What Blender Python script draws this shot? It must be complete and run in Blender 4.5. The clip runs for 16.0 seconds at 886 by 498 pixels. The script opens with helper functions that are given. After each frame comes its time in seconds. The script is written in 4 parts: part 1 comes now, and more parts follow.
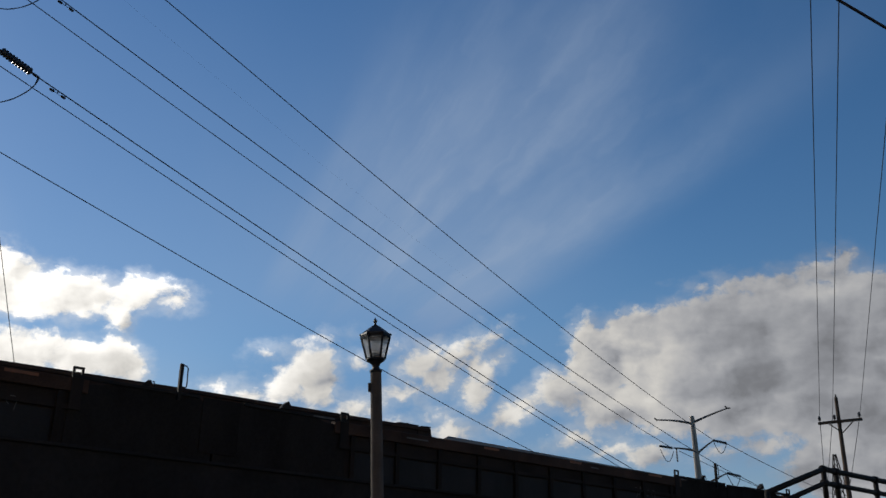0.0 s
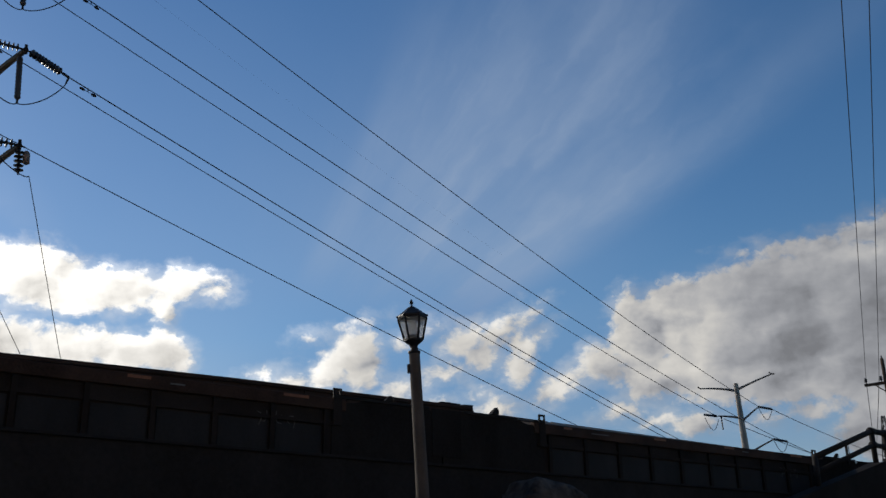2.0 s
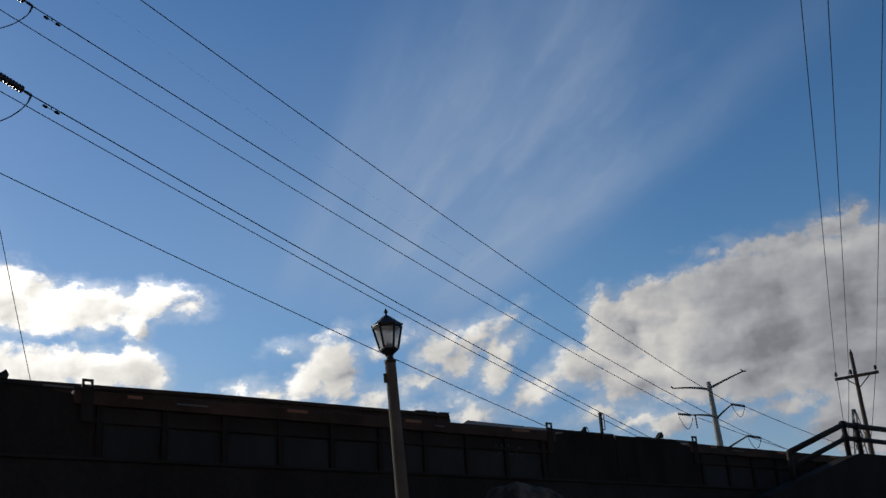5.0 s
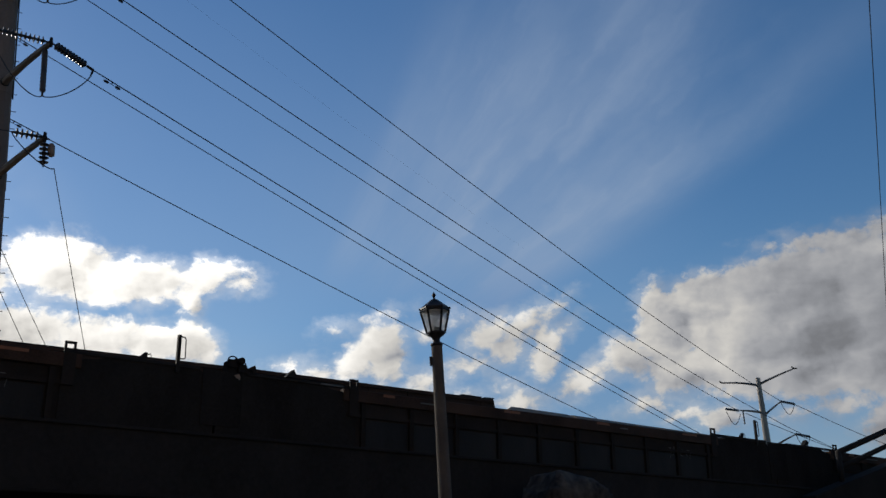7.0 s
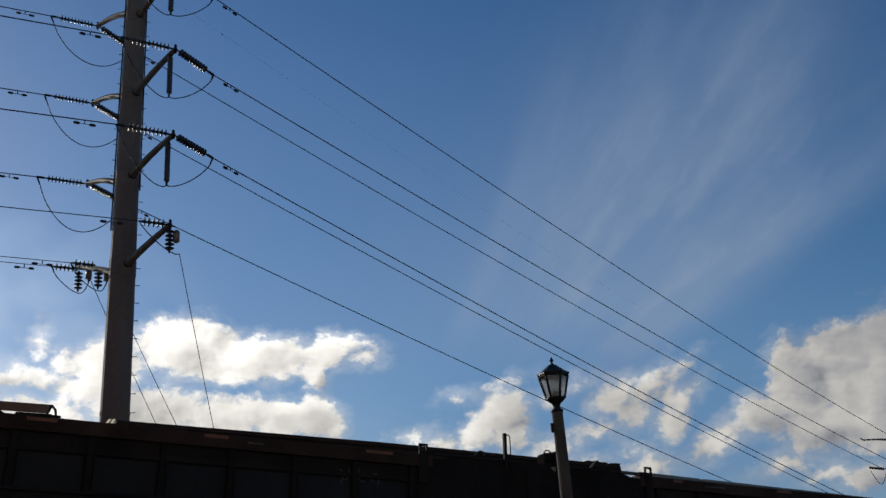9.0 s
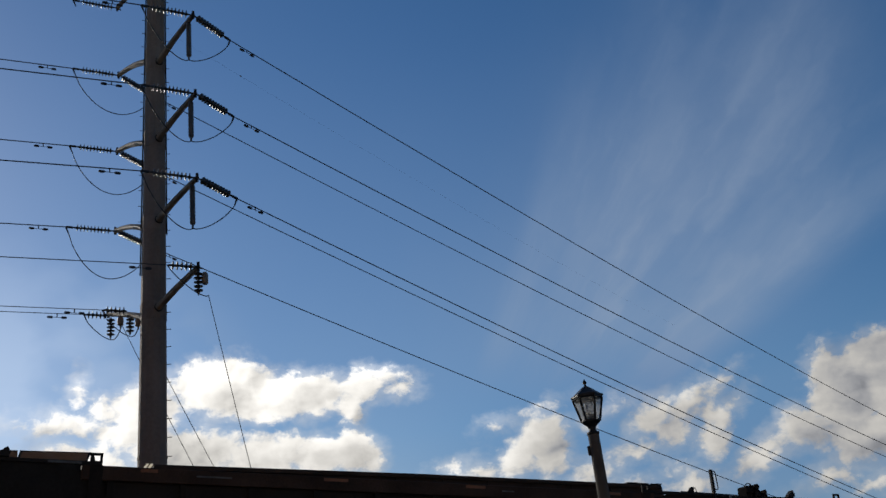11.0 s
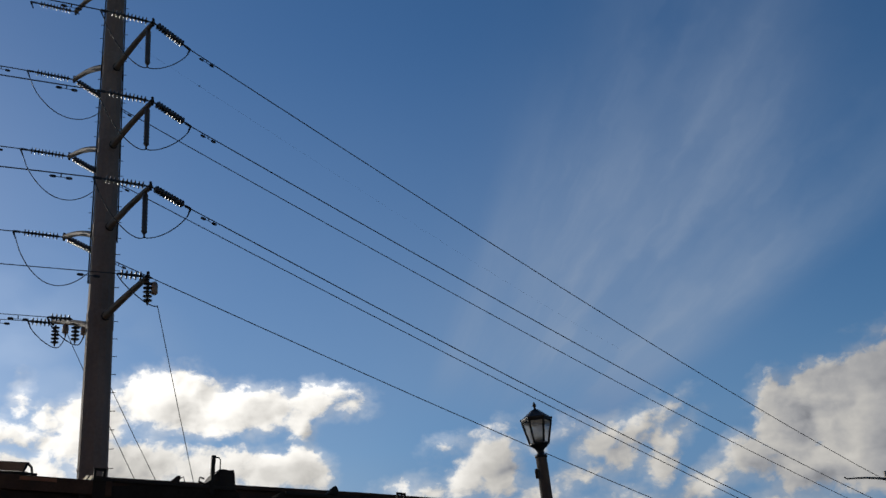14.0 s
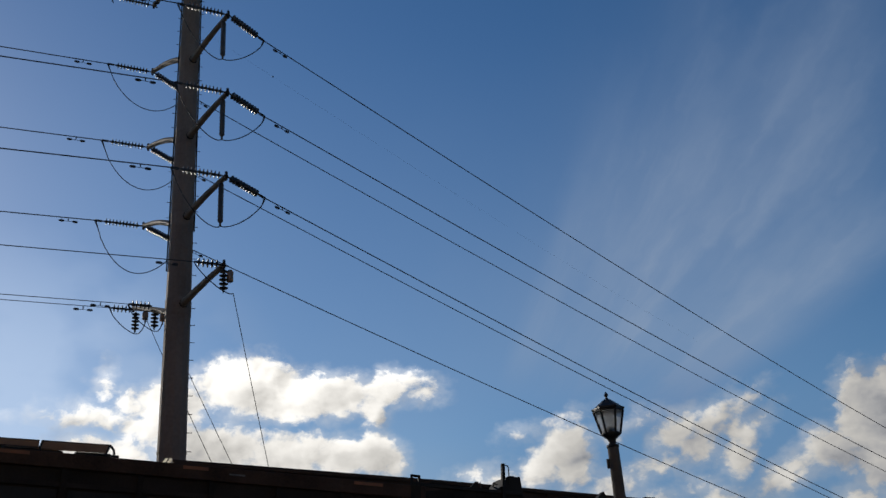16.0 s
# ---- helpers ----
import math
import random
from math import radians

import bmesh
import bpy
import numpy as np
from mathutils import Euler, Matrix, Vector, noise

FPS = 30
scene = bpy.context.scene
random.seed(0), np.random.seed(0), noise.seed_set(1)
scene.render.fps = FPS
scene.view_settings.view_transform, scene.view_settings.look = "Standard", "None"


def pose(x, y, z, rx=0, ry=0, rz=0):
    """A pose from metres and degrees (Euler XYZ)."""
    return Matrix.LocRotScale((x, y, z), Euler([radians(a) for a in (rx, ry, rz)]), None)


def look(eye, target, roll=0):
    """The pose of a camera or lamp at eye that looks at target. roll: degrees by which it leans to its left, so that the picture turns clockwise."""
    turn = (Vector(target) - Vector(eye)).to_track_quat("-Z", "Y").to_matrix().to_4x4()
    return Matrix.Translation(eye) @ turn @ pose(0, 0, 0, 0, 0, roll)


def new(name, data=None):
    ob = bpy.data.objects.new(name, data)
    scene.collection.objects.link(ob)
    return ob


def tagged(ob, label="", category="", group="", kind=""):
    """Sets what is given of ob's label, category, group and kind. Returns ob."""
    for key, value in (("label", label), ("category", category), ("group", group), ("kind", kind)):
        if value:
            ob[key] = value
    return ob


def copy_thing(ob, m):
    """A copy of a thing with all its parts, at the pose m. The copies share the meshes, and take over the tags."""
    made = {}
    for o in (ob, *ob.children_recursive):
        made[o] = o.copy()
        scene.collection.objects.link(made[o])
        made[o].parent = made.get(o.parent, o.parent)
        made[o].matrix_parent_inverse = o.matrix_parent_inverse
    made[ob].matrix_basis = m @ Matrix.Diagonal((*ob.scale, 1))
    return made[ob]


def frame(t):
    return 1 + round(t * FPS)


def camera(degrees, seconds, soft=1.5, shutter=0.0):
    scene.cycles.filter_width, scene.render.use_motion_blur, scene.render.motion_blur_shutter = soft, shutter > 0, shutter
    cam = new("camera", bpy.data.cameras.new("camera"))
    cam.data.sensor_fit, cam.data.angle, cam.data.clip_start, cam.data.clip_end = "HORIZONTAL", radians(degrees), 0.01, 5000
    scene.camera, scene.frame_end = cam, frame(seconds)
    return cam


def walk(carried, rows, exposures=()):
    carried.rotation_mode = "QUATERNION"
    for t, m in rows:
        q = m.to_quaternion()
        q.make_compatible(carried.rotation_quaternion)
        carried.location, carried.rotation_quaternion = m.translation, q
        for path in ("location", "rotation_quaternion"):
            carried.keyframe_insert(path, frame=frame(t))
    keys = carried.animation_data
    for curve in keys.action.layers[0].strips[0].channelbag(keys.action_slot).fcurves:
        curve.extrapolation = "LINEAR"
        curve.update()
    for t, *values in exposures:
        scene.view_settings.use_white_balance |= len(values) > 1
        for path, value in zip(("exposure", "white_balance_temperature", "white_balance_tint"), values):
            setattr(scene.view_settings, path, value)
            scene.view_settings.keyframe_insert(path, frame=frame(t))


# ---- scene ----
cam = camera(48.65, 16.0, soft=1.5)
EYE = (0.0, 0.0, 1.6)
TURNS = (
    (0.0, 108.38, 1.87, 0.65, 0.007),
    (0.5, 109.19, 3.62, 0.19, 0.038),
    (1.0, 104.81, 3.29, 3.81, 0.053),
    (1.5, 105.35, 4.03, 3.59, 0.036),
    (2.0, 107.30, 3.83, 3.44, 0.037),
    (2.5, 108.53, 4.55, 3.60, 0.032),
    (3.0, 108.10, 4.98, 2.91, 0.028),
    (3.2, 108.16, 4.98, 2.71, 0.028),
    (5.3, 107.37, 6.05, 2.28, 0.005),
    (5.5, 106.86, 4.86, 2.93, 0.005),
    (6.0, 106.92, 1.75, -0.57, -0.001),
    (6.5, 107.63, 2.94, 0.43, -0.011),
    (7.0, 106.95, 3.32, 4.54, 0.009),
    (7.5, 104.16, 3.04, 6.13, 0.008),
    (8.0, 108.94, 4.12, 10.85, 0.012),
    (8.5, 111.06, 4.26, 11.64, 0.041),
    (9.0, 111.31, 3.96, 11.86, 0.033),
    (9.2, 111.20, 3.96, 12.17, 0.033),
    (11.3, 113.33, 6.71, 14.35, 0.053),
    (11.5, 112.64, 7.33, 13.11, 0.053),
    (12.0, 110.38, 8.63, 12.63, 0.035),
    (12.5, 110.07, 8.52, 12.15, 0.037),
    (13.0, 110.85, 8.41, 11.99, 0.021),
    (13.5, 113.44, 5.76, 11.29, 0.012),
    (14.0, 113.97, 5.44, 11.17, 0.028),
    (14.5, 113.81, 5.33, 11.72, 0.018),
    (15.0, 114.02, 5.66, 11.88, 0.033),
    (15.5, 114.75, 5.56, 12.88, -0.008),
    (16.0, 113.60, 3.78, 15.00, 0.035),
)
EXPOSURES = ((0.0, 0.0), (0.5, 0.18), (1.0, 0.03), (5.5, 0.04), (6.5, 0.15), (7.0, 0.0), (7.5, -0.06), (8.0, -0.17), (8.5, -0.32), (9.0, -0.23), (11.5, -0.18), (16.0, -0.2))
walk(cam, [(t, pose(EYE[0] + sway, EYE[1], EYE[2], rx, ry, rz)) for t, rx, ry, rz, sway in TURNS], EXPOSURES)

# ---- sky and sun ----
SUN_AZ, SUN_EL = -56.0, 22.0
world = bpy.data.worlds.new("sky")
scene.world = world
world.use_nodes = True
wt = world.node_tree
sky = wt.nodes.new("ShaderNodeTexSky")
sky.sky_type = "NISHITA"
sky.sun_disc = False
sky.sun_elevation = radians(SUN_EL)
sky.sun_rotation = radians(SUN_AZ)
sky.air_density, sky.dust_density, sky.ozone_density = 1.0, 0.25, 3.0
wt.nodes["Background"].inputs["Strength"].default_value = 0.0905
deep = wt.nodes.new("ShaderNodeHueSaturation")
deep.inputs["Saturation"].default_value = 1.22
deep.inputs["Hue"].default_value = 0.503
wt.links.new(sky.outputs[0], deep.inputs["Color"])
wt.links.new(deep.outputs[0], wt.nodes["Background"].inputs["Color"])
sun_data = bpy.data.lights.new("sun", "SUN")
sun_data.energy, sun_data.angle, sun_data.color = 3.0, radians(0.53), (1.0, 0.93, 0.82)
sun = new("sun", sun_data)
sa, se = radians(SUN_AZ), radians(SUN_EL)
SUN_WAY = Vector((math.sin(sa) * math.cos(se), math.cos(sa) * math.cos(se), math.sin(se)))
sun.matrix_world = look(SUN_WAY * 200, (0, 0, 0))


# ---- materials ----
def nodes_of(name):
    m = bpy.data.materials.new(name)
    m.use_nodes = True
    return m, m.node_tree.nodes, m.node_tree.links


def surface(name, base, second, rough=0.7, metal=0.0, size=1.0, fine=14.0, bump=0.15, contrast=0.5, streak=1.0, rough_var=0.15, spec=0.5):
    """Two scales of colour variation, relief and uneven gloss. size: metres of the broad stains."""
    m, n, l = nodes_of(name)
    p = n["Principled BSDF"]
    co = n.new("ShaderNodeTexCoord")
    mp = n.new("ShaderNodeMapping")
    mp.inputs["Scale"].default_value = (1.0, 1.0, streak)
    l.new(co.outputs["Object"], mp.inputs[0])
    inf = n.new("ShaderNodeObjectInfo")
    big = n.new("ShaderNodeTexNoise")
    big.noise_dimensions = "4D"
    big.inputs["Scale"].default_value, big.inputs["Detail"].default_value = 1.0 / size, 5
    l.new(mp.outputs[0], big.inputs["Vector"])
    l.new(inf.outputs["Random"], big.inputs["W"])
    tiny = n.new("ShaderNodeTexNoise")
    tiny.inputs["Scale"].default_value, tiny.inputs["Detail"].default_value = fine, 6
    l.new(co.outputs["Object"], tiny.inputs["Vector"])
    mix = n.new("ShaderNodeMath")
    mix.operation = "MULTIPLY_ADD"
    l.new(tiny.outputs[0], mix.inputs[0])
    mix.inputs[1].default_value = 0.45
    l.new(big.outputs[0], mix.inputs[2])
    ramp = n.new("ShaderNodeMapRange")
    ramp.inputs[1].default_value, ramp.inputs[2].default_value = 0.72 - contrast * 0.5, 0.72 + contrast * 0.5
    l.new(mix.outputs[0], ramp.inputs[0])
    c = n.new("ShaderNodeMix")
    c.data_type = "RGBA"
    c.inputs[6].default_value, c.inputs[7].default_value = (*base, 1), (*second, 1)
    l.new(ramp.outputs[0], c.inputs[0])
    l.new(c.outputs[2], p.inputs["Base Color"])
    r = n.new("ShaderNodeMapRange")
    r.inputs[3].default_value, r.inputs[4].default_value = rough - rough_var, min(1, rough + rough_var)
    l.new(tiny.outputs[0], r.inputs[0])
    l.new(r.outputs[0], p.inputs["Roughness"])
    p.inputs["Metallic"].default_value = metal
    p.inputs["Specular IOR Level"].default_value = spec
    b = n.new("ShaderNodeBump")
    b.inputs["Strength"].default_value, b.inputs["Distance"].default_value = bump, 0.02
    l.new(tiny.outputs[0], b.inputs["Height"])
    l.new(b.outputs[0], p.inputs["Normal"])
    return m


pole_steel = surface("weathered_pole_steel", (0.10, 0.068, 0.05), (0.24, 0.175, 0.14), 0.8, 0.0, 0.9, 11, 0.35, 0.8, 0.2, spec=0.2)
arm_steel = surface("weathered_arm_steel", (0.09, 0.066, 0.05), (0.19, 0.145, 0.105), 0.65, 0.0, 0.4, 18, 0.2, 0.6, spec=0.25)
galvanised = surface("galvanised_steel", (0.15, 0.125, 0.105), (0.24, 0.205, 0.175), 0.45, 0.55, 0.8, 20, 0.1)
porcelain = surface("glazed_grey_porcelain", (0.03, 0.03, 0.033), (0.05, 0.048, 0.048), 0.5, 0.0, 0.3, 30, 0.02, spec=0.35)
brown_glaze = surface("brown_arrester", (0.16, 0.10, 0.065), (0.26, 0.165, 0.11), 0.5, 0.0, 0.2, 30, 0.05)
grey_glaze = surface("dark_grey_post_insulator", (0.04, 0.033, 0.03), (0.075, 0.062, 0.055), 0.5, 0.0, 0.2, 30, 0.05, spec=0.3)
wire_metal = surface("conductor_aluminium", (0.022, 0.024, 0.03), (0.045, 0.047, 0.052), 0.75, 0.0, 0.6, 30, 0.05, spec=0.15)
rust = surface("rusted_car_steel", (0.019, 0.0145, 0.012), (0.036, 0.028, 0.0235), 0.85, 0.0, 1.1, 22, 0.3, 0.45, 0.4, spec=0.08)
# Lighter, browner rust for top edges: the light on them is in the colour.
rust_lit = surface("lit_rusty_top_steel", (0.026, 0.015, 0.010), (0.075, 0.042, 0.028), 0.75, 0.0, 0.7, 25, 0.3, 0.45, 1.0, spec=0.12)
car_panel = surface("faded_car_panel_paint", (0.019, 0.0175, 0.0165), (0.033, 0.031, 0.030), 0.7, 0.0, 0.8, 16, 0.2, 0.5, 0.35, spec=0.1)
black_iron = surface("black_iron_fittings", (0.017, 0.0145, 0.0125), (0.032, 0.027, 0.023), 0.7, 0.0, 0.5, 25, 0.2, spec=0.12)
matte_plate = surface("matte_platform_plate", (0.018, 0.0155, 0.014), (0.034, 0.03, 0.027), 0.95, 0.0, 0.7, 18, 0.25, 0.5, 0.4, spec=0.0)
girder_paint = surface("black_girder_paint", (0.015, 0.0132, 0.012), (0.034, 0.03, 0.028), 0.85, 0.0, 1.4, 12, 0.3, 0.5, 0.5, spec=0.06)
wall_steel = surface("dark_parapet_steel", (0.03, 0.02, 0.016), (0.07, 0.045, 0.034), 0.8, 0.0, 1.5, 10, 0.25, 0.5, 0.6, spec=0.1)
pale_coping = surface("pale_weathered_coping", (0.2, 0.135, 0.095), (0.4, 0.3, 0.22), 0.92, 0.0, 0.8, 12, 0.3, 0.6, 1.0, spec=0.05)
old_concrete = surface("sooty_old_concrete", (0.058, 0.046, 0.038), (0.11, 0.09, 0.073), 0.92, 0.0, 1.2, 9, 0.45, 0.6, 0.5, spec=0.12)
pier_stone = surface("lime_streaked_pier_concrete", (0.015, 0.012, 0.010), (0.11, 0.09, 0.072), 0.92, 0.0, 0.3, 9, 1.0, 0.42, 0.16, spec=0.1)
asphalt = surface("asphalt", (0.07, 0.066, 0.06), (0.11, 0.104, 0.096), 0.92, 0.0, 3.0, 30, 0.4)
lamp_iron = surface("black_cast_lamp_iron", (0.012, 0.012, 0.013), (0.026, 0.025, 0.025), 0.5, 0.0, 0.3, 30, 0.1, spec=0.25)
post_concrete = surface("grey_lamp_post_aggregate", (0.055, 0.046, 0.039), (0.115, 0.099, 0.086), 0.85, 0.0, 0.4, 45, 0.35, 0.7, spec=0.2)
weathered_wood = surface("weathered_pole_wood", (0.055, 0.037, 0.026), (0.13, 0.09, 0.062), 0.9, 0.0, 0.5, 14, 0.35, 0.5, 0.12, spec=0.1)
reflector_orange = surface("faded_orange_reflector", (0.16, 0.05, 0.015), (0.26, 0.09, 0.03), 0.6, 0.0, 0.3, 20, 0.1)
chalk_mark = surface("chalky_white_scrawl", (0.06, 0.058, 0.055), (0.14, 0.135, 0.125), 0.9, 0.0, 0.2, 25, 0.1)
dark_concrete = surface("near_black_concrete", (0.012, 0.010, 0.008), (0.028, 0.023, 0.019), 0.92, 0.0, 1.0, 8, 0.4, 0.6, 0.6, spec=0.08)


def frosted(name):
    m, n, l = nodes_of(name)
    out = n["Material Output"]
    n.remove(n["Principled BSDF"])
    tr, tl, gl = n.new("ShaderNodeBsdfTransparent"), n.new("ShaderNodeBsdfTranslucent"), n.new("ShaderNodeBsdfGlossy")
    tr.inputs[0].default_value = (0.85, 0.86, 0.88, 1)
    tl.inputs[0].default_value = (0.92, 0.91, 0.88, 1)
    gl.inputs["Roughness"].default_value = 0.25
    no = n.new("ShaderNodeTexNoise")
    no.inputs["Scale"].default_value = 9
    mr = n.new("ShaderNodeMapRange")
    mr.inputs[3].default_value, mr.inputs[4].default_value = 0.45, 0.7
    l.new(no.outputs[0], mr.inputs[0])
    a, b = n.new("ShaderNodeMixShader"), n.new("ShaderNodeMixShader")
    l.new(mr.outputs[0], a.inputs[0])
    l.new(tr.outputs[0], a.inputs[1])
    l.new(tl.outputs[0], a.inputs[2])
    b.inputs[0].default_value = 0.06
    l.new(a.outputs[0], b.inputs[1])
    l.new(gl.outputs[0], b.inputs[2])
    l.new(b.outputs[0], out.inputs[0])
    return m


lamp_glass = frosted("dusty_frosted_glass")


def backlit(name, base, second, share):
    """A weathered sheet that lets some light through."""
    m = surface(name, base, second, 0.9, 0.0, 0.25, 20, 0.2, 0.6, 0.3, spec=0.1)
    n, l = m.node_tree.nodes, m.node_tree.links
    tl, mix = n.new("ShaderNodeBsdfTranslucent"), n.new("ShaderNodeMixShader")
    tl.inputs[0].default_value = (*second, 1)
    mix.inputs[0].default_value = share
    l.new(n["Principled BSDF"].outputs[0], mix.inputs[1])
    l.new(tl.outputs[0], mix.inputs[2])
    l.new(mix.outputs[0], n["Material Output"].inputs[0])
    return m


brown_sheet = backlit("brown_weathered_sheet", (0.10, 0.065, 0.045), (0.32, 0.235, 0.175), 0.65)
# Pale and translucent so that it reads as a face in direct sun.
sunlit_pale = backlit("sunlit_end_face_pale", (0.75, 0.7, 0.6), (0.85, 0.8, 0.7), 0.9)


# ---- mesh helpers ----
def part(name, bm, material, parent=None, label="", m=None, bevel=0.0, smooth=False):
    """Links bm as one mesh object, under parent when given."""
    if bevel:
        bmesh.ops.bevel(bm, geom=bm.edges[:], offset=bevel, segments=1, affect="EDGES", clamp_overlap=True)
    bmesh.ops.recalc_face_normals(bm, faces=bm.faces[:])
    me = bpy.data.meshes.new(name)
    bm.to_mesh(me)
    bm.free()
    me.materials.append(material)
    if smooth:
        for f in me.polygons:
            f.use_smooth = True
    ob = new(name, me)
    if parent:
        ob.parent = parent
    if m is not None:
        ob.matrix_basis = m
    if label:
        ob["label"] = label
    return ob


def twin(ob, m, parent=None):
    """Another object on the same mesh."""
    o = ob.copy()
    scene.collection.objects.link(o)
    o.parent = parent or ob.parent
    o.matrix_basis = m
    return o


def box(bm, x0, x1, y0, y1, z0, z1):
    v = [bm.verts.new((x, y, z)) for x in (x0, x1) for y in (y0, y1) for z in (z0, z1)]
    for f in ((0, 1, 3, 2), (4, 6, 7, 5), (0, 4, 5, 1), (2, 3, 7, 6), (0, 2, 6, 4), (1, 5, 7, 3)):
        bm.faces.new([v[i] for i in f])
    return bm


def slab(bm, outline, y0, y1):
    """An outline in x and z, made solid between y0 and y1."""
    a = [bm.verts.new((x, y0, z)) for x, z in outline]
    b = [bm.verts.new((x, y1, z)) for x, z in outline]
    bm.faces.new(a)
    bm.faces.new(b[::-1])
    for i in range(len(a)):
        j = (i + 1) % len(a)
        bm.faces.new((a[i], b[i], b[j], a[j]))
    return bm


def tube(bm, points, radius, n=8, end_radius=None):
    pts = [Vector(p) for p in points]
    rings = []
    side = None
    for i, p in enumerate(pts):
        d = (pts[min(i + 1, len(pts) - 1)] - pts[max(i - 1, 0)]).normalized()
        if side is None:
            side = d.orthogonal().normalized()
        side = (side - d * side.dot(d)).normalized()
        up = d.cross(side)
        r = radius if end_radius is None else radius + (end_radius - radius) * i / (len(pts) - 1)
        rings.append([bm.verts.new(p + (side * math.cos(k * 2 * math.pi / n) + up * math.sin(k * 2 * math.pi / n)) * r) for k in range(n)])
    for a, b in zip(rings, rings[1:]):
        for k in range(n):
            bm.faces.new((a[k], a[(k + 1) % n], b[(k + 1) % n], b[k]))
    bm.faces.new(rings[0][::-1])
    bm.faces.new(rings[-1])
    return bm


def lathe(bm, profile, n=16, m=Matrix(), turn=0.0):
    rings = [[bm.verts.new(m @ Vector((r * math.cos(turn + k * 2 * math.pi / n), r * math.sin(turn + k * 2 * math.pi / n), z))) for k in range(n)] for r, z in profile]
    for a, b in zip(rings, rings[1:]):
        for k in range(n):
            bm.faces.new((a[k], a[(k + 1) % n], b[(k + 1) % n], b[k]))
    bm.faces.new(rings[0][::-1])
    bm.faces.new(rings[-1])
    return bm


def along(p, q):
    """A pose at p whose z axis points at q."""
    d = Vector(q) - Vector(p)
    return Matrix.Translation(p) @ d.to_track_quat("Z", "Y").to_matrix().to_4x4()


def sagging(p, q, sag, n=24):
    p, q = Vector(p), Vector(q)
    return [p.lerp(q, i / n) - Vector((0, 0, 4 * sag * (i / n) * (1 - i / n))) for i in range(n + 1)]


def polar(az, el, dist):
    """The place seen at that azimuth and elevation (degrees) and level distance from the eye."""
    a = radians(az)
    return Vector((dist * math.sin(a), dist * math.cos(a), EYE[2] + dist * math.tan(radians(el))))


def empty(name, m=Matrix()):
    e = new(name)
    e.empty_display_size = 0.2
    e.matrix_basis = m
    return e


# ---- clouds: one far backdrop that drifts ----
# centre, half-axes and tilt of each heap of cloud, in degrees of azimuth and elevation
LEFT_CLOUDS = (
    (-26.0, 16.2, 3.08, 1.52, -0), (-23.4, 15.3, 2.96, 1.34, -1), (-20.8, 15.5, 2.20, 1.19, -2), (-17.8, 15.7, 1.28, 0.97, -2), (-18.6, 14.5, 0.73, 0.97, -2),
    (-16.3, 16.1, 1.15, 0.42, -10), (-15.7, 15.3, 0.81, 0.33, -3), (-30.3, 15.0, 1.84, 1.38, 0), (-32.7, 15.1, 0.71, 0.67, 1), (-34.4, 14.4, 2.19, 0.48, 1),
    (-30.8, 13.7, 2.12, 0.92, 0), (-34.0, 16.1, 0.26, 0.61, 2), (-34.0, 12.2, 2.76, 1.01, 0), (-27.8, 12.6, 3.76, 1.17, -1), (-23.7, 12.0, 2.24, 1.25, -2),
    (-22.2, 12.4, 0.97, 0.88, -2), (-20.5, 11.9, 1.79, 1.07, -2), (-18.7, 12.0, 1.31, 1.21, -3), (-17.5, 11.5, 0.72, 0.89, -3))
MID_CLOUDS = (
    (-11.1, 10.0, 1.34, 0.41, 8), (-9.0, 10.7, 1.74, 0.97, 32), (-7.5, 11.5, 1.52, 1.48, -1), (-7.3, 10.4, 1.18, 1.06, -1), (-7.1, 12.3, 0.93, 0.45, -1),
    (-7.9, 13.0, 0.93, 0.20, 12), (-4.8, 12.0, 0.50, 0.36, -1), (-5.0, 9.2, 1.24, 0.71, 16), (-2.6, 10.0, 1.52, 0.45, 12), (-3.0, 8.3, 1.05, 0.38, -2),
    (-1.1, 11.8, 1.46, 0.89, 32), (0.7, 12.0, 2.21, 0.72, 29), (-0.1, 10.9, 1.33, 0.88, -2), (2.3, 12.7, 1.21, 0.46, 27), (1.9, 10.0, 0.89, 1.03, -2),
    (2.4, 11.3, 0.80, 0.78, -2), (-0.2, 8.7, 0.59, 0.29, -2), (0.4, 7.8, 1.38, 0.64, -2), (4.4, 8.9, 1.97, 0.70, 22))
RIGHT_CLOUDS = (
    (6.8, 9.9, 1.37, 1.15, -3), (8.8, 12.7, 0.86, 1.16, -4), (9.3, 11.1, 1.94, 2.08, -4), (11.7, 11.9, 2.56, 2.30, -5), (14.2, 11.0, 3.57, 3.30, -5),
    (17.4, 11.4, 4.49, 3.48, -6), (20.4, 11.7, 4.33, 3.31, -7), (24.0, 11.7, 3.85, 3.36, -7), (26.8, 10.3, 3.39, 4.37, -8), (13.0, 8.6, 2.79, 1.50, -4),
    (10.0, 8.9, 2.55, 1.20, -4), (16.4, 8.5, 3.58, 1.85, -5), (19.7, 8.4, 3.73, 2.12, -5), (23.1, 7.8, 3.28, 2.66, -6), (18.9, 14.9, 2.59, 0.56, -2),
    (22.3, 15.2, 1.77, 0.67, 2), (23.5, 15.8, 0.64, 0.49, -9), (22.0, 4.7, 3.00, 1.80, -4), (11.7, 6.0, 1.31, 0.61, 7))
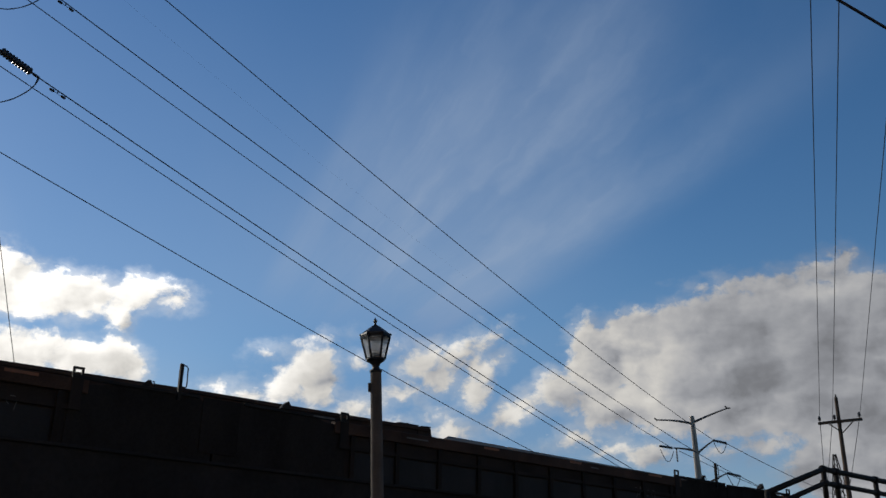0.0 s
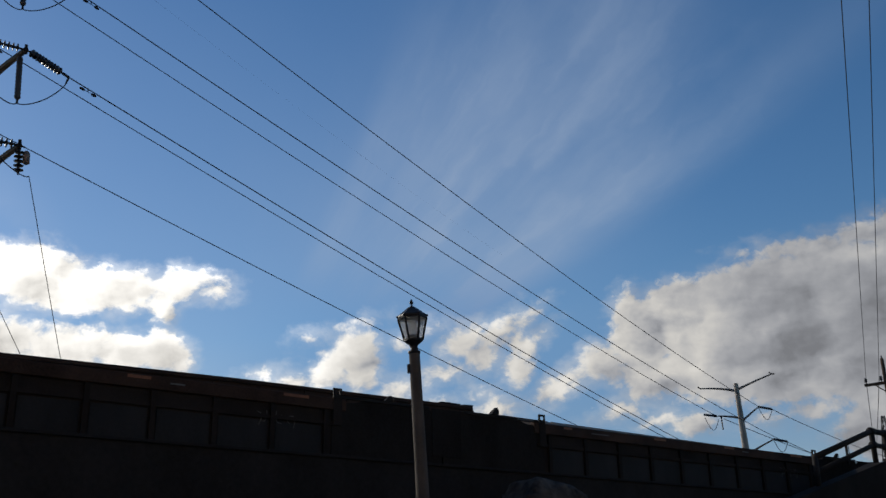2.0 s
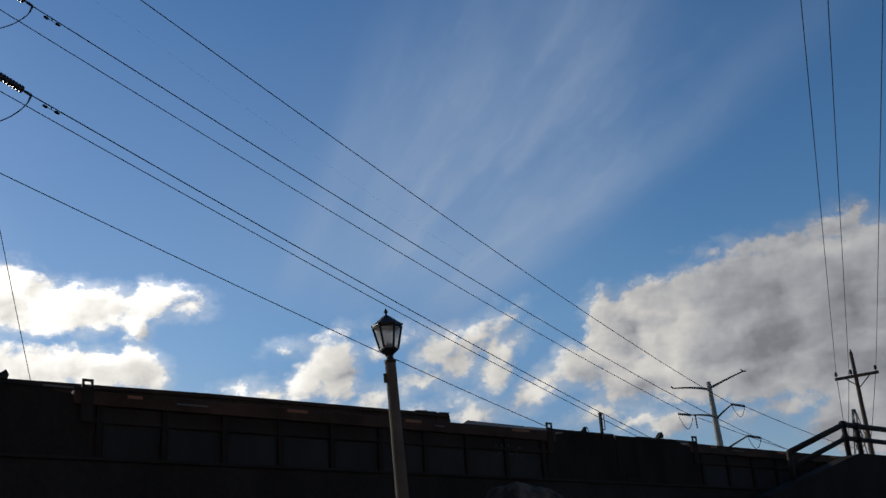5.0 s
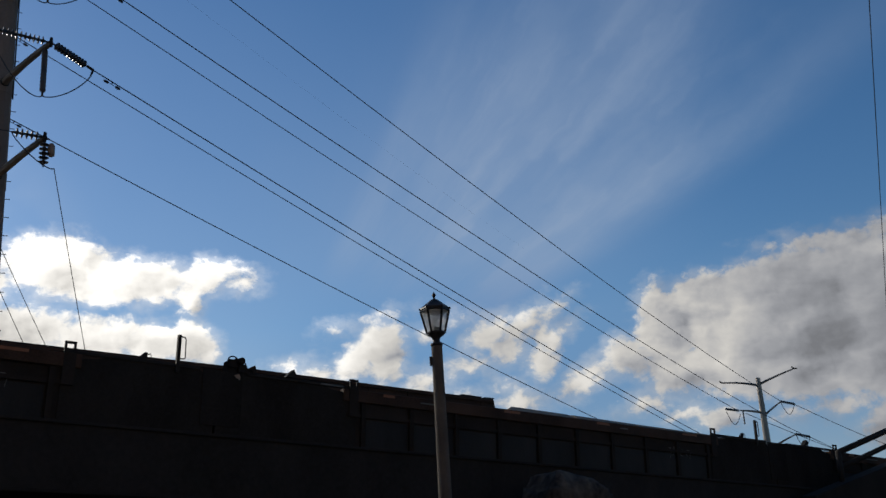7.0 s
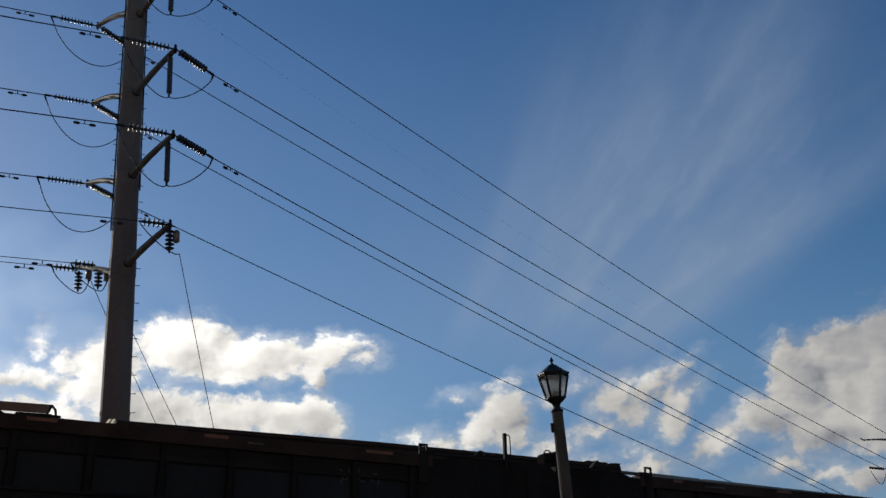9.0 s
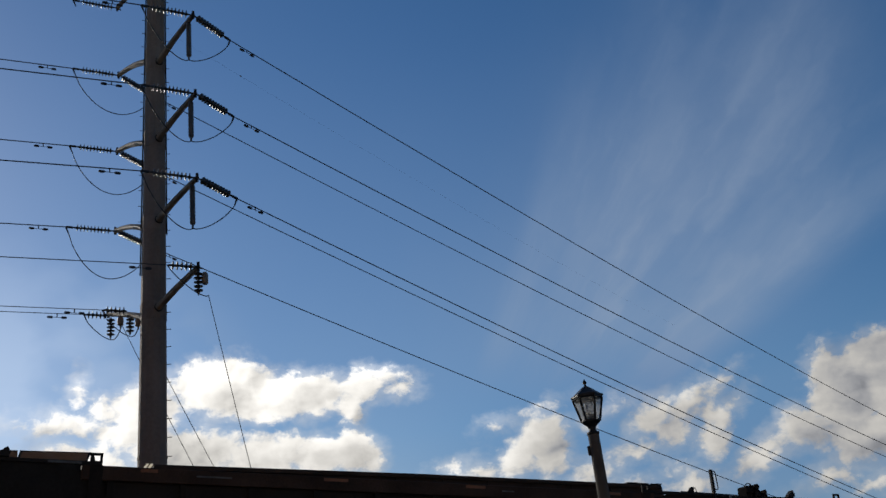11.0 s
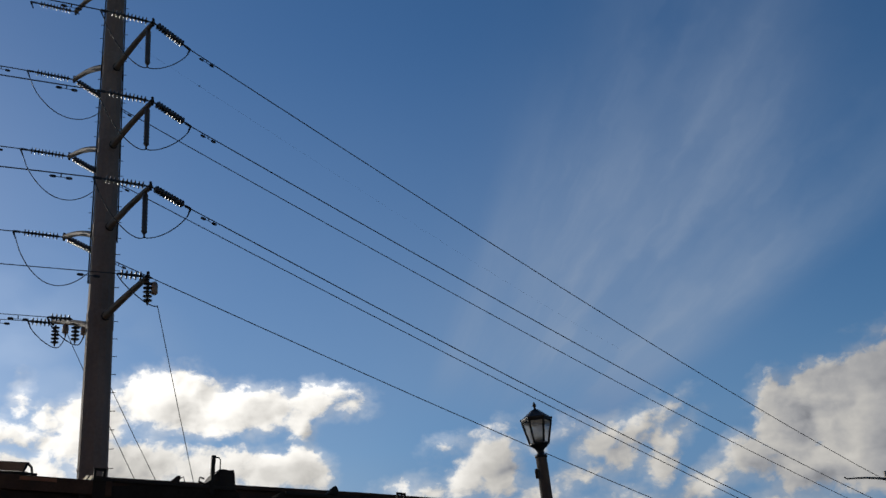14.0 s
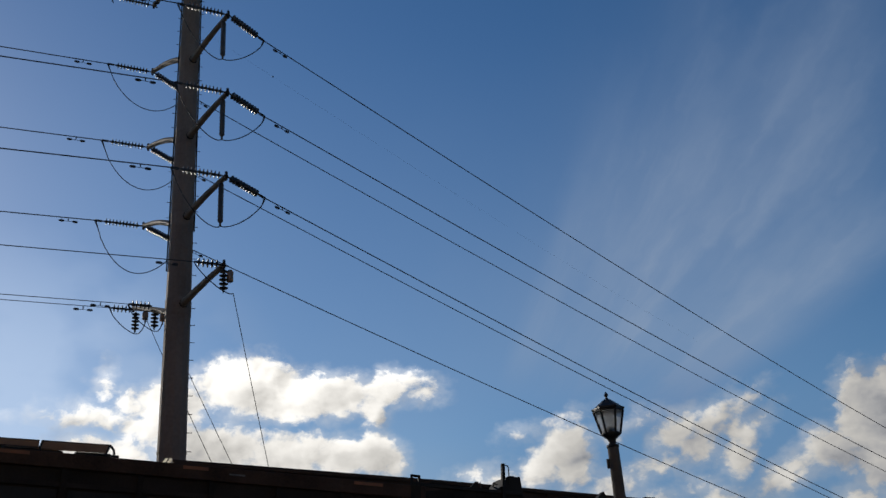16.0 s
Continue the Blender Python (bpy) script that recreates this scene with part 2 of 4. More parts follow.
SCRAPS = (
    (7.9, 7.2, 1.16, 0.41, 5), (9.9, 6.5, 0.95, 0.28, 9), (18.3, 6.2, 1.47, 0.42, 4), (21.4, 6.4, 1.69, 0.65, 1), (15.4, 5.9, 0.73, 0.27, 6),
    (-13.1, 10.4, 0.69, 0.25, 12), (-10.2, 12.4, 0.33, 0.23, 0), (-3.0, 12.6, 0.60, 0.20, 13), (3.1, 11.7, 0.73, 0.29, 27), (9.1, 8.1, 1.03, 0.38, 14))


def cloud_material():
    m, n, l = nodes_of("cloud_layer")
    n.remove(n["Principled BSDF"])
    out = n["Material Output"]

    def math_node(op, a, b=0.0, c=None, clamp=False):
        k = n.new("ShaderNodeMath")
        k.operation, k.use_clamp = op, clamp
        for i, v in enumerate((a, b) if c is None else (a, b, c)):
            if hasattr(v, "is_linked"):
                l.new(v, k.inputs[i])
            else:
                k.inputs[i].default_value = v
        return k.outputs[0]

    def vec(op, a, b):
        k = n.new("ShaderNodeVectorMath")
        k.operation = op
        for i, v in enumerate((a, b)):
            if hasattr(v, "is_linked"):
                l.new(v, k.inputs[i])
            else:
                k.inputs[i].default_value = v
        return k.outputs["Value"] if op == "DOT_PRODUCT" else k.outputs[0]

    def fbm(v, scale, detail, rough=0.55, colour=False):
        k = n.new("ShaderNodeTexNoise")
        k.inputs["Scale"].default_value, k.inputs["Detail"].default_value, k.inputs["Roughness"].default_value = scale, detail, rough
        l.new(v, k.inputs["Vector"])
        return k.outputs[1] if colour else k.outputs[0]

    def steps(v, a, b, lo=0.0, hi=1.0):
        k = n.new("ShaderNodeMapRange")
        k.interpolation_type = "SMOOTHSTEP"
        for i, x in zip((1, 2, 3, 4), (a, b, lo, hi)):
            if hasattr(x, "is_linked"):
                l.new(x, k.inputs[i])
            else:
                k.inputs[i].default_value = x
        l.new(v, k.inputs[0])
        return k.outputs[0]

    uv = n.new("ShaderNodeUVMap").outputs[0]
    sep = n.new("ShaderNodeSeparateXYZ")
    l.new(uv, sep.inputs[0])
    az, el = sep.outputs[0], sep.outputs[1]
    near_sun = steps(az, -1.0, -15.0)
    wide = vec("MULTIPLY", uv, (1.0, 1.3, 1.0))
    # two sizes of curl bend the outlines of the heaps
    curl = vec("SUBTRACT", fbm(wide, 0.55, 2, 0.5, True), (0.5, 0.5, 0.5))
    frill = vec("SUBTRACT", fbm(wide, 1.7, 4, 0.55, True), (0.5, 0.5, 0.5))
    p = vec("ADD", uv, vec("ADD", vec("MULTIPLY", curl, (0.9, 0.7, 0.0)), vec("MULTIPLY", frill, (0.7, 0.55, 0.0))))

    def heaps(at):
        total = None
        for u, v, a, b, tilt in LEFT_CLOUDS + MID_CLOUDS + RIGHT_CLOUDS + SCRAPS:
            c, s = math.cos(radians(tilt)), math.sin(radians(tilt))
            d = vec("SUBTRACT", at, (u, v, 0.0))
            x, y = vec("DOT_PRODUCT", d, (c / a, s / a, 0.0)), vec("DOT_PRODUCT", d, (-s / b, c / b, 0.0))
            r = math_node("SQRT", math_node("MULTIPLY_ADD", x, x, math_node("MULTIPLY", y, y)))
            q = math_node("MULTIPLY_ADD", r, -min(a, b), min(a, b))
            total = q if total is None else math_node("SMOOTH_MAX", total, q, 0.3)
        return math_node("MAXIMUM", total, -2.0)

    def billow(v, size, detail=3.0):
        k = n.new("ShaderNodeTexVoronoi")
        k.feature = "SMOOTH_F1"
        k.voronoi_dimensions = "2D"
        k.normalize = True
        k.inputs["Scale"].default_value, k.inputs["Detail"].default_value = size, detail
        k.inputs["Roughness"].default_value, k.inputs["Smoothness"].default_value = 0.5, 0.6
        l.new(v, k.inputs["Vector"])
        return k.outputs["Distance"]

    field = heaps(p)
    toward = heaps(vec("ADD", p, (-0.55, 0.5, 0.0)))
    rolled = vec("ADD", wide, vec("MULTIPLY", curl, (0.8, 0.8, 0.0)))
    puff = math_node("SUBTRACT", 0.42, billow(rolled, 0.85))
    puff_sun = math_node("SUBTRACT", 0.42, billow(vec("ADD", rolled, (-0.2, 0.26, 0.0)), 0.85))
    grain = math_node("SUBTRACT", fbm(rolled, 1.3, 8, 0.58), 0.5)
    small = math_node("MULTIPLY", steps(az, -13.0, -10.5), steps(az, 8.5, 6.0))
    dens = math_node("MULTIPLY_ADD", puff, 0.55, math_node("MULTIPLY_ADD", grain, 1.25, field))
    alpha = steps(dens, -0.22, math_node("MULTIPLY_ADD", small, 0.15, 0.4))
    fringe = steps(math_node("MULTIPLY_ADD", math_node("SUBTRACT", fbm(rolled, 0.55, 6, 0.55), 0.5), 2.2, field), -0.75, 0.5, 0.0, 0.4)
    alpha = math_node("MAXIMUM", alpha, fringe)
    # thick parts are grey, thin rims and the sides towards the sun are bright
    long = vec("ADD", vec("MULTIPLY", uv, (1.0, 1.4, 1.0)), vec("MULTIPLY", curl, (1.6, 1.6, 0.0)))
    soft_here = fbm(long, 0.22, 2.4, 0.45)
    soft_sun = fbm(vec("ADD", long, (-0.8, 1.1, 0.0)), 0.22, 2.4, 0.45)
    depth = math_node("MULTIPLY_ADD", math_node("SUBTRACT", soft_here, 0.5), 3.2, math_node("MULTIPLY_ADD", puff, 0.4, math_node("MULTIPLY", math_node("MINIMUM", field, 1.5), 0.5)))
    thick = steps(depth, 0.12, 1.25)
    slope = math_node("MULTIPLY", math_node("SUBTRACT", field, toward), 0.22)
    folds = math_node("MULTIPLY_ADD", math_node("SUBTRACT", puff, puff_sun), 0.42, slope)
    folds = math_node("MULTIPLY_ADD", grain, 0.22, folds)
    relief = math_node("MULTIPLY_ADD", math_node("SUBTRACT", soft_here, soft_sun), 2.0, folds)
    relief = math_node("MULTIPLY", relief, math_node("MULTIPLY_ADD", near_sun, 0.1, 1.0))
    core = math_node("MULTIPLY_ADD", near_sun, 0.22, math_node("MULTIPLY_ADD", steps(az, 21.0, 6.0), 0.20, 0.255))
    rim = math_node("MULTIPLY_ADD", near_sun, 0.5, math_node("MULTIPLY_ADD", steps(az, 20.0, 5.0), 0.25, 0.36))
    lum = n.new("ShaderNodeMix")
    l.new(thick, lum.inputs[0])
    l.new(rim, lum.inputs[2])
    l.new(core, lum.inputs[3])
    lum = math_node("MULTIPLY", lum.outputs[0], math_node("ADD", 1.0, relief))
    lum = math_node("MULTIPLY", lum, math_node("SUBTRACT", 1.0, math_node("MULTIPLY", near_sun, steps(el, 14.6, 11.8, 0.0, 0.2))))
    lum = math_node("MAXIMUM", lum, 0.2)
    tint = n.new("ShaderNodeMix")
    tint.data_type = "RGBA"
    l.new(steps(lum, 0.25, 0.65), tint.inputs[0])
    tint.inputs[6].default_value, tint.inputs[7].default_value = (0.94, 0.97, 1.05, 1), (1.0, 0.97, 0.915, 1)
    cumulus = n.new("ShaderNodeEmission")
    l.new(tint.outputs[2], cumulus.inputs[0])
    l.new(lum, cumulus.inputs[1])

    # high streaks that fan out up to the right
    s = vec("SUBTRACT", uv, (-16.8, 4.7, 0.0))
    ss = n.new("ShaderNodeSeparateXYZ")
    l.new(s, ss.inputs[0])
    ang = math_node("ARCTAN2", ss.outputs[0], ss.outputs[1])
    rad = math_node("SQRT", vec("DOT_PRODUCT", s, s))
    cv = n.new("ShaderNodeCombineXYZ")
    l.new(math_node("MULTIPLY", ang, 8.0), cv.inputs[0])
    l.new(math_node("MULTIPLY", rad, 0.07), cv.inputs[1])
    wob = vec("ADD", cv.outputs[0], vec("MULTIPLY", curl, (0.3, 0.3, 0.0)))
    veil = fbm(wob, 1.0, 5, 0.5)
    patches = fbm(uv, 0.11, 3, 0.5)
    strands = fbm(vec("ADD", vec("MULTIPLY", cv.outputs[0], (1.0, 0.8, 1.0)), vec("MULTIPLY", curl, (0.25, 0.2, 0.0))), 2.2, 5, 0.55)
    fan = math_node("MULTIPLY", steps(ang, 0.42, 0.80, 0.35, 1.0), math_node("MULTIPLY", steps(ang, 0.30, 0.72), steps(ang, 1.145, 1.055)))
    gap = math_node("MULTIPLY", math_node("MULTIPLY", steps(ang, 0.80, 0.93), steps(ang, 1.08, 1.02)), steps(rad, 30.0, 46.0, 0.0, 0.6))
    reach = math_node("MULTIPLY", steps(rad, 10.0, 20.0), steps(math_node("MULTIPLY_ADD", steps(ang, 0.85, 1.05), 12.0, rad), 72.0, 34.0))
    high = math_node("MULTIPLY", math_node("MULTIPLY", fan, reach), math_node("SUBTRACT", 1.0, gap))
    high = math_node("MULTIPLY", high, math_node("MULTIPLY_ADD", steps(strands, 0.46, 0.76), 0.27, math_node("MULTIPLY_ADD", steps(veil, 0.26, 0.74), 0.52, steps(patches, 0.25, 0.7, 0.18, 0.45))))
    high = math_node("MULTIPLY", high, steps(el, 36.0, 19.0, 0.5, 1.18))
    lone = math_node("MULTIPLY", math_node("MULTIPLY", steps(ang, 0.45, 0.54), steps(ang, 0.66, 0.55)), math_node("MULTIPLY", steps(rad, 36.0, 19.0, 0.0, 0.34), steps(rad, 11.0, 15.0)))
    high = math_node("ADD", high, math_node("MULTIPLY", lone, steps(strands, 0.2, 0.6, 0.5, 1.0)), clamp=True)
    haze_left = math_node("MULTIPLY", math_node("MULTIPLY", steps(az, -17.0, -36.0), steps(el, 27.0, 15.0)), steps(soft_here, 0.3, 0.62, 0.4, 1.0))
    broad = math_node("MULTIPLY", math_node("MULTIPLY", math_node("MULTIPLY", steps(az, 16.0, -2.0, 0.0, 0.27), steps(el, 38.0, 18.0)), steps(az, -40.0, -14.0, 0.3, 1.0)), steps(fbm(uv, 0.06, 4, 0.5), 0.25, 0.7, 0.6, 1.0))
    low = math_node("MULTIPLY", steps(el, 17.0, 6.0, 0.0, 0.6), steps(az, 16.0, -10.0, 0.9, 1.0))
    high = math_node("MULTIPLY_ADD", high, 0.43, math_node("MULTIPLY", broad, 0.8))
    high = math_node("MAXIMUM", math_node("MAXIMUM", high, math_node("MULTIPLY", haze_left, 0.62)), low)
    cirrus = n.new("ShaderNodeEmission")
    haze = n.new("ShaderNodeMix")
    haze.data_type = "RGBA"
    l.new(math_node("MULTIPLY", steps(el, 18.0, 10.0), steps(az, -20.0, -8.0)), haze.inputs[0])
    haze.inputs[6].default_value, haze.inputs[7].default_value = (0.655, 0.81, 1.06, 1), (0.23, 0.42, 0.83, 1)
    l.new(haze.outputs[2], cirrus.inputs[0])
    l.new(math_node("MULTIPLY_ADD", steps(az, -22.0, -38.0), 0.4, 0.52), cirrus.inputs[1])
    clear = n.new("ShaderNodeBsdfTransparent")
    a, b = n.new("ShaderNodeMixShader"), n.new("ShaderNodeMixShader")
    l.new(high, a.inputs[0])
    l.new(clear.outputs[0], a.inputs[1])
    l.new(cirrus.outputs[0], a.inputs[2])
    l.new(alpha, b.inputs[0])
    l.new(a.outputs[0], b.inputs[1])
    l.new(cumulus.outputs[0], b.inputs[2])
    l.new(b.outputs[0], out.inputs[0])
    return m


def cloud_layer():
    bm = bmesh.new()
    uv = bm.loops.layers.uv.new("UVMap")
    grid = [[bm.verts.new((3000 * math.sin(radians(a)) * math.cos(radians(e)), 3000 * math.cos(radians(a)) * math.cos(radians(e)), 3000 * math.sin(radians(e)))) for e in range(-2, 71, 2)] for a in range(-62, 61, 2)]
    for i in range(len(grid) - 1):
        for j in range(len(grid[0]) - 1):
            f = bm.faces.new((grid[i][j], grid[i + 1][j], grid[i + 1][j + 1], grid[i][j + 1]))
            for loop, (p, q) in zip(f.loops, ((i, j), (i + 1, j), (i + 1, j + 1), (i, j + 1))):
                loop[uv].uv = (-62 + 2 * p, -2 + 2 * q)
    ob = part("backdrop", bm, cloud_material(), smooth=True)
    return tagged(ob, "white and grey cumulus clouds under thin cirrus streaks", "clouds", kind="structure")


clouds = cloud_layer()

# ---- ground ----
bm = bmesh.new()
bmesh.ops.create_grid(bm, x_segments=8, y_segments=8, size=4000)
tagged(part("ground", bm, asphalt), "dark worn asphalt street ground", "ground", kind="structure")

# Added unseen wall: blocks blue sky behind the camera and bounces warm light.
bm = box(bmesh.new(), -80, 80, -9.5, -9.0, 0, 21)
tagged(part("wall_south", bm, surface("bounce_wall_buff", (0.46, 0.35, 0.27), (0.56, 0.45, 0.36), 0.9, 0.0, 2.0, 8, 0.4)), "unseen added buff wall behind the camera that blocks sky and bounces light", "wall", kind="structure")

# ---- the railway: x along the track, y away from the street, z up ----
RAIL = pose(-11.849, 13.55, 5.893, 0, 3.72, 41.17)


def setting(name, bm, material, label, category, bevel=0.0):
    return tagged(part(name, bm, material, None, "", RAIL, bevel), label, category, kind="structure")


# deck, rails and sleepers
bm = box(bmesh.new(), -60, 160, -0.9, 8.0, -2.75, -2.5)
setting("deck", bm, girder_paint, "dark steel railway bridge deck under the cars", "bridge deck")
for y in (0.6, 2.05):
    bm = box(bmesh.new(), -60, 160, y - 0.035, y + 0.035, -2.42, -2.27)
    setting("rail", bm, rust, "worn steel running rail on the deck", "rail", 0.008)

# the street-side plate girder: web, flanges, stiffeners
girder = empty("bridge_girder", RAIL)
tagged(girder, "black riveted plate girder carrying the railway over the street", "bridge girder", kind="structure")
part("web", box(bmesh.new(), -60, 160, -1.12, -1.10, -2.72, -1.62), girder_paint, girder)
part("top_flange", box(bmesh.new(), -60, 160, -1.17, -0.92, -1.64, -1.58), girder_paint, girder, bevel=0.008)
part("bottom_flange", box(bmesh.new(), -60, 160, -1.32, -0.92, -2.78, -2.72), girder_paint, girder, bevel=0.008)

# Added backing wall: shuts out the sky so the underpass stays dark.
bm = box(bmesh.new(), -60, 160, 4.0, 4.5, -14, -2.76)
setting("wall_under", bm, surface("underpass_backing_concrete", (0.10, 0.08, 0.065), (0.2, 0.165, 0.135), 0.9, 0.0, 1.5, 9, 0.3), "added backing wall that shuts out the sky under the deck", "wall")

# abutment wall of the street below, its broken pier and the stair wing wall
bm = slab(bmesh.new(), ((16.2, -2.48), (60, -2.72), (60, -12), (16.2, -12)), -2.6, -1.45)
setting("abutment_wall", bm, old_concrete, "sooty grey concrete abutment wall under the bridge", "wall", 0.03)


def broken_pier():
    """A squat pier with a worn, rounded and uneven head."""
    bm = bmesh.new()
    nu, nv = 40, 26
    rings = []
    for j in range(nv + 1):
        v = j / nv
        if v < 0.6:
            z, k = -9.0 + (6.4) * v / 0.6, 1.0
        else:
            a = (v - 0.6) / 0.4 * math.pi / 2
            z, k = -2.6 + 0.62 * math.sin(a), max(0.02, math.cos(a) ** 0.55)
        ring = []
        for i in range(nu):
            a = i / nu * 2 * math.pi
            c, s = math.cos(a), math.sin(a)
            e = 0.55
            x = 1.05 * k * math.copysign(abs(c) ** e, c)
            y = 0.62 * k * math.copysign(abs(s) ** e, s)
            w = noise.noise(Vector((x * 1.7, y * 1.7 + 3, z * 1.5))) * 0.17 + noise.noise(Vector((x * 5, y * 5, z * 5))) * 0.07
            ring.append(bm.verts.new((15.2 + x * (1 + w * 0.7), -2.4 + y * (1 + w), z + w * 1.1 * (1 if v > 0.6 else 0) - 0.14 * (x < -0.6) * (v > 0.75) - 0.1 * max(0.0, x) * (v > 0.7))))
        rings.append(ring)
    cut = int(nv * 0.45)
    rows = [[tuple(v.co) for v in ring] for ring in rings]
    bm.free()
    pier = tagged(empty("stone_pier", RAIL), "weathered concrete pier with broken top and white lime streaks", "pier")
    for name, group in (("shaft", rows[:cut + 1]), ("broken_head", rows[cut:])):
        bm = bmesh.new()
        made = [[bm.verts.new(c) for c in ring] for ring in group]
        for a, b in zip(made, made[1:]):
            for i in range(nu):
                bm.faces.new((a[i], a[(i + 1) % nu], b[(i + 1) % nu], b[i]))
        bm.faces.new(made[-1])
        bm.faces.new(made[0][::-1])
        part(name, bm, pier_stone, pier, smooth=True)
    return pier


broken_pier()
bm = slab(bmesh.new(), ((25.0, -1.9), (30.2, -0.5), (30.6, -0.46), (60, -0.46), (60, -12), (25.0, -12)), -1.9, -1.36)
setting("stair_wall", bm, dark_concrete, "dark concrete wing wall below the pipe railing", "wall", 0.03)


# ---- pipe railing at the end of the bridge ----
def railing():
    r = tagged(empty("railing", RAIL), "black two-rail pipe railing with collar fittings on the wing wall", "railing")
    y, x0, top, low = -1.55, 30.34, 0.50, 0.06
    part("top_rail", tube(bmesh.new(), ((x0 - 3.4, y, top - 1.05), (x0, y, top), (60, y, top)), 0.09, 10), black_iron, r, smooth=True)
    part("lower_rail", tube(bmesh.new(), ((x0 - 3.4, y, low - 1.05), (x0, y, low), (60, y, low)), 0.08, 10), black_iron, r, smooth=True)
    post = part("post", tube(bmesh.new(), ((0, y, -0.6), (0, y, top)), 0.085, 10), black_iron, r, m=pose(x0, 0, 0), smooth=True)
    part("end_post", tube(bmesh.new(), ((x0 - 3.4, y, -1.55), (x0 - 3.4, y, top - 1.02)), 0.085, 10), black_iron, r, smooth=True)
    collar = [(0.085, -0.13), (0.115, -0.11), (0.125, -0.04), (0.125, 0.04), (0.115, 0.11), (0.085, 0.13)]
    ball = part("fitting", lathe(bmesh.new(), collar, 10), black_iron, r, m=pose(x0, y, top, 0, 90), smooth=True)
    twin(ball, pose(x0, y, low, 0, 90))
    for i in range(13):
        x = x0 + (0.78 if i == 0 else 1.64 + 1.75 * i)
        twin(post, pose(x, 0, 0))
        twin(ball, pose(x, y, top, 0, 90))
        twin(ball, pose(x, y, low, 0, 90))
    return r


railing()

# ---- the far parapet behind the train ----
bm = slab(bmesh.new(), ((4.86, 1.27), (12, 1.39), (20.14, 1.44), (20.2, 1.2), (20.2, -2.6), (4.86, -2.6)), 6.0, 6.3)
far_wall = setting("parapet", bm, wall_steel, "dark rusted steel plate parapet along the far side of the track", "parapet", 0.01)
for i in range(11):
    part("seam", box(bmesh.new(), 5.6 + 1.4 * i, 5.64 + 1.4 * i, 5.97, 5.998, -1.0, 1.24 + 0.013 * i), wall_steel, far_wall)
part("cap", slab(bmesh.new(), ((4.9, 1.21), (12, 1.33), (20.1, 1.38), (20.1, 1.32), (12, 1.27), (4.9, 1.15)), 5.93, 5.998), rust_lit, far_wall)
random.seed(4)
for i in range(9):
    x = 18.7 + 1.3 * random.random()
    bm = slab(bmesh.new(), ((x, 1.435), (x + 0.25, 1.44), (x + 0.3, 1.47 + 0.03 * random.random()), (x + 0.1, 1.48)), 6.02, 6.2)
    part("loose_strip", bm, black_iron, far_wall)
bm = slab(bmesh.new(), ((-60, -2.6), (160, -2.6), (160, 1.14), (5.2, 1.14), (4.95, -0.3), (4.1, -0.4), (3.65, -0.3), (3.55, 1.14), (-60, 1.14)), 6.35, 6.6)
setting("wall_far", bm, wall_steel, "dark low wall behind the parapet", "wall")
bm = box(bmesh.new(), 3.4, 4.9, 6.36, 6.44, 1.07, 1.14)
for x in (3.75, 4.05, 4.3, 4.55):
    tube(bm, ((x - 0.1, 6.4, 0.95), (x + 0.1, 6.4, 1.08)), 0.012, 5)
box(bm, 3.5, 4.7, 6.37, 6.42, 0.93, 0.96)
setting("trim", bm, black_iron, "thin dark rail closing the notch in the wall", "rail")


def coping(x0, x1, z0, z1, skew):
    """A slanted pale coping: its face leans back towards the sky."""
    bm = bmesh.new()
    prof = ((6.0, -0.2), (6.42, 0.0), (6.5, -0.02), (6.5, -0.3), (6.0, -0.3))
    ends = []
    for x, z in ((x0, z0), (x1, z1)):
        ends.append([bm.verts.new((x + (skew * (dz > -0.1) if x == x0 else -skew * 0.3 * (dz > -0.1)), y, z + dz)) for y, dz in prof])
    for i in range(5):
        j = (i + 1) % 5
        bm.faces.new((ends[0][i], ends[0][j], ends[1][j], ends[1][i]))
    bm.faces.new(ends[0][::-1])
    bm.faces.new(ends[1])
    return bm


def leaning(corners):
    """A thin sheet through four corners, with its thickness behind."""
    bm = bmesh.new()
    v = [Vector(c) for c in corners]
    back = (v[1] - v[0]).cross(v[3] - v[0]).normalized() * -0.012
    front, rear = [bm.verts.new(c) for c in v], [bm.verts.new(c + back) for c in v]
    bm.faces.new(front)
    bm.faces.new(rear[::-1])
    for k in range(4):
        bm.faces.new((front[k], rear[k], rear[(k + 1) % 4], front[(k + 1) % 4]))
    return bm


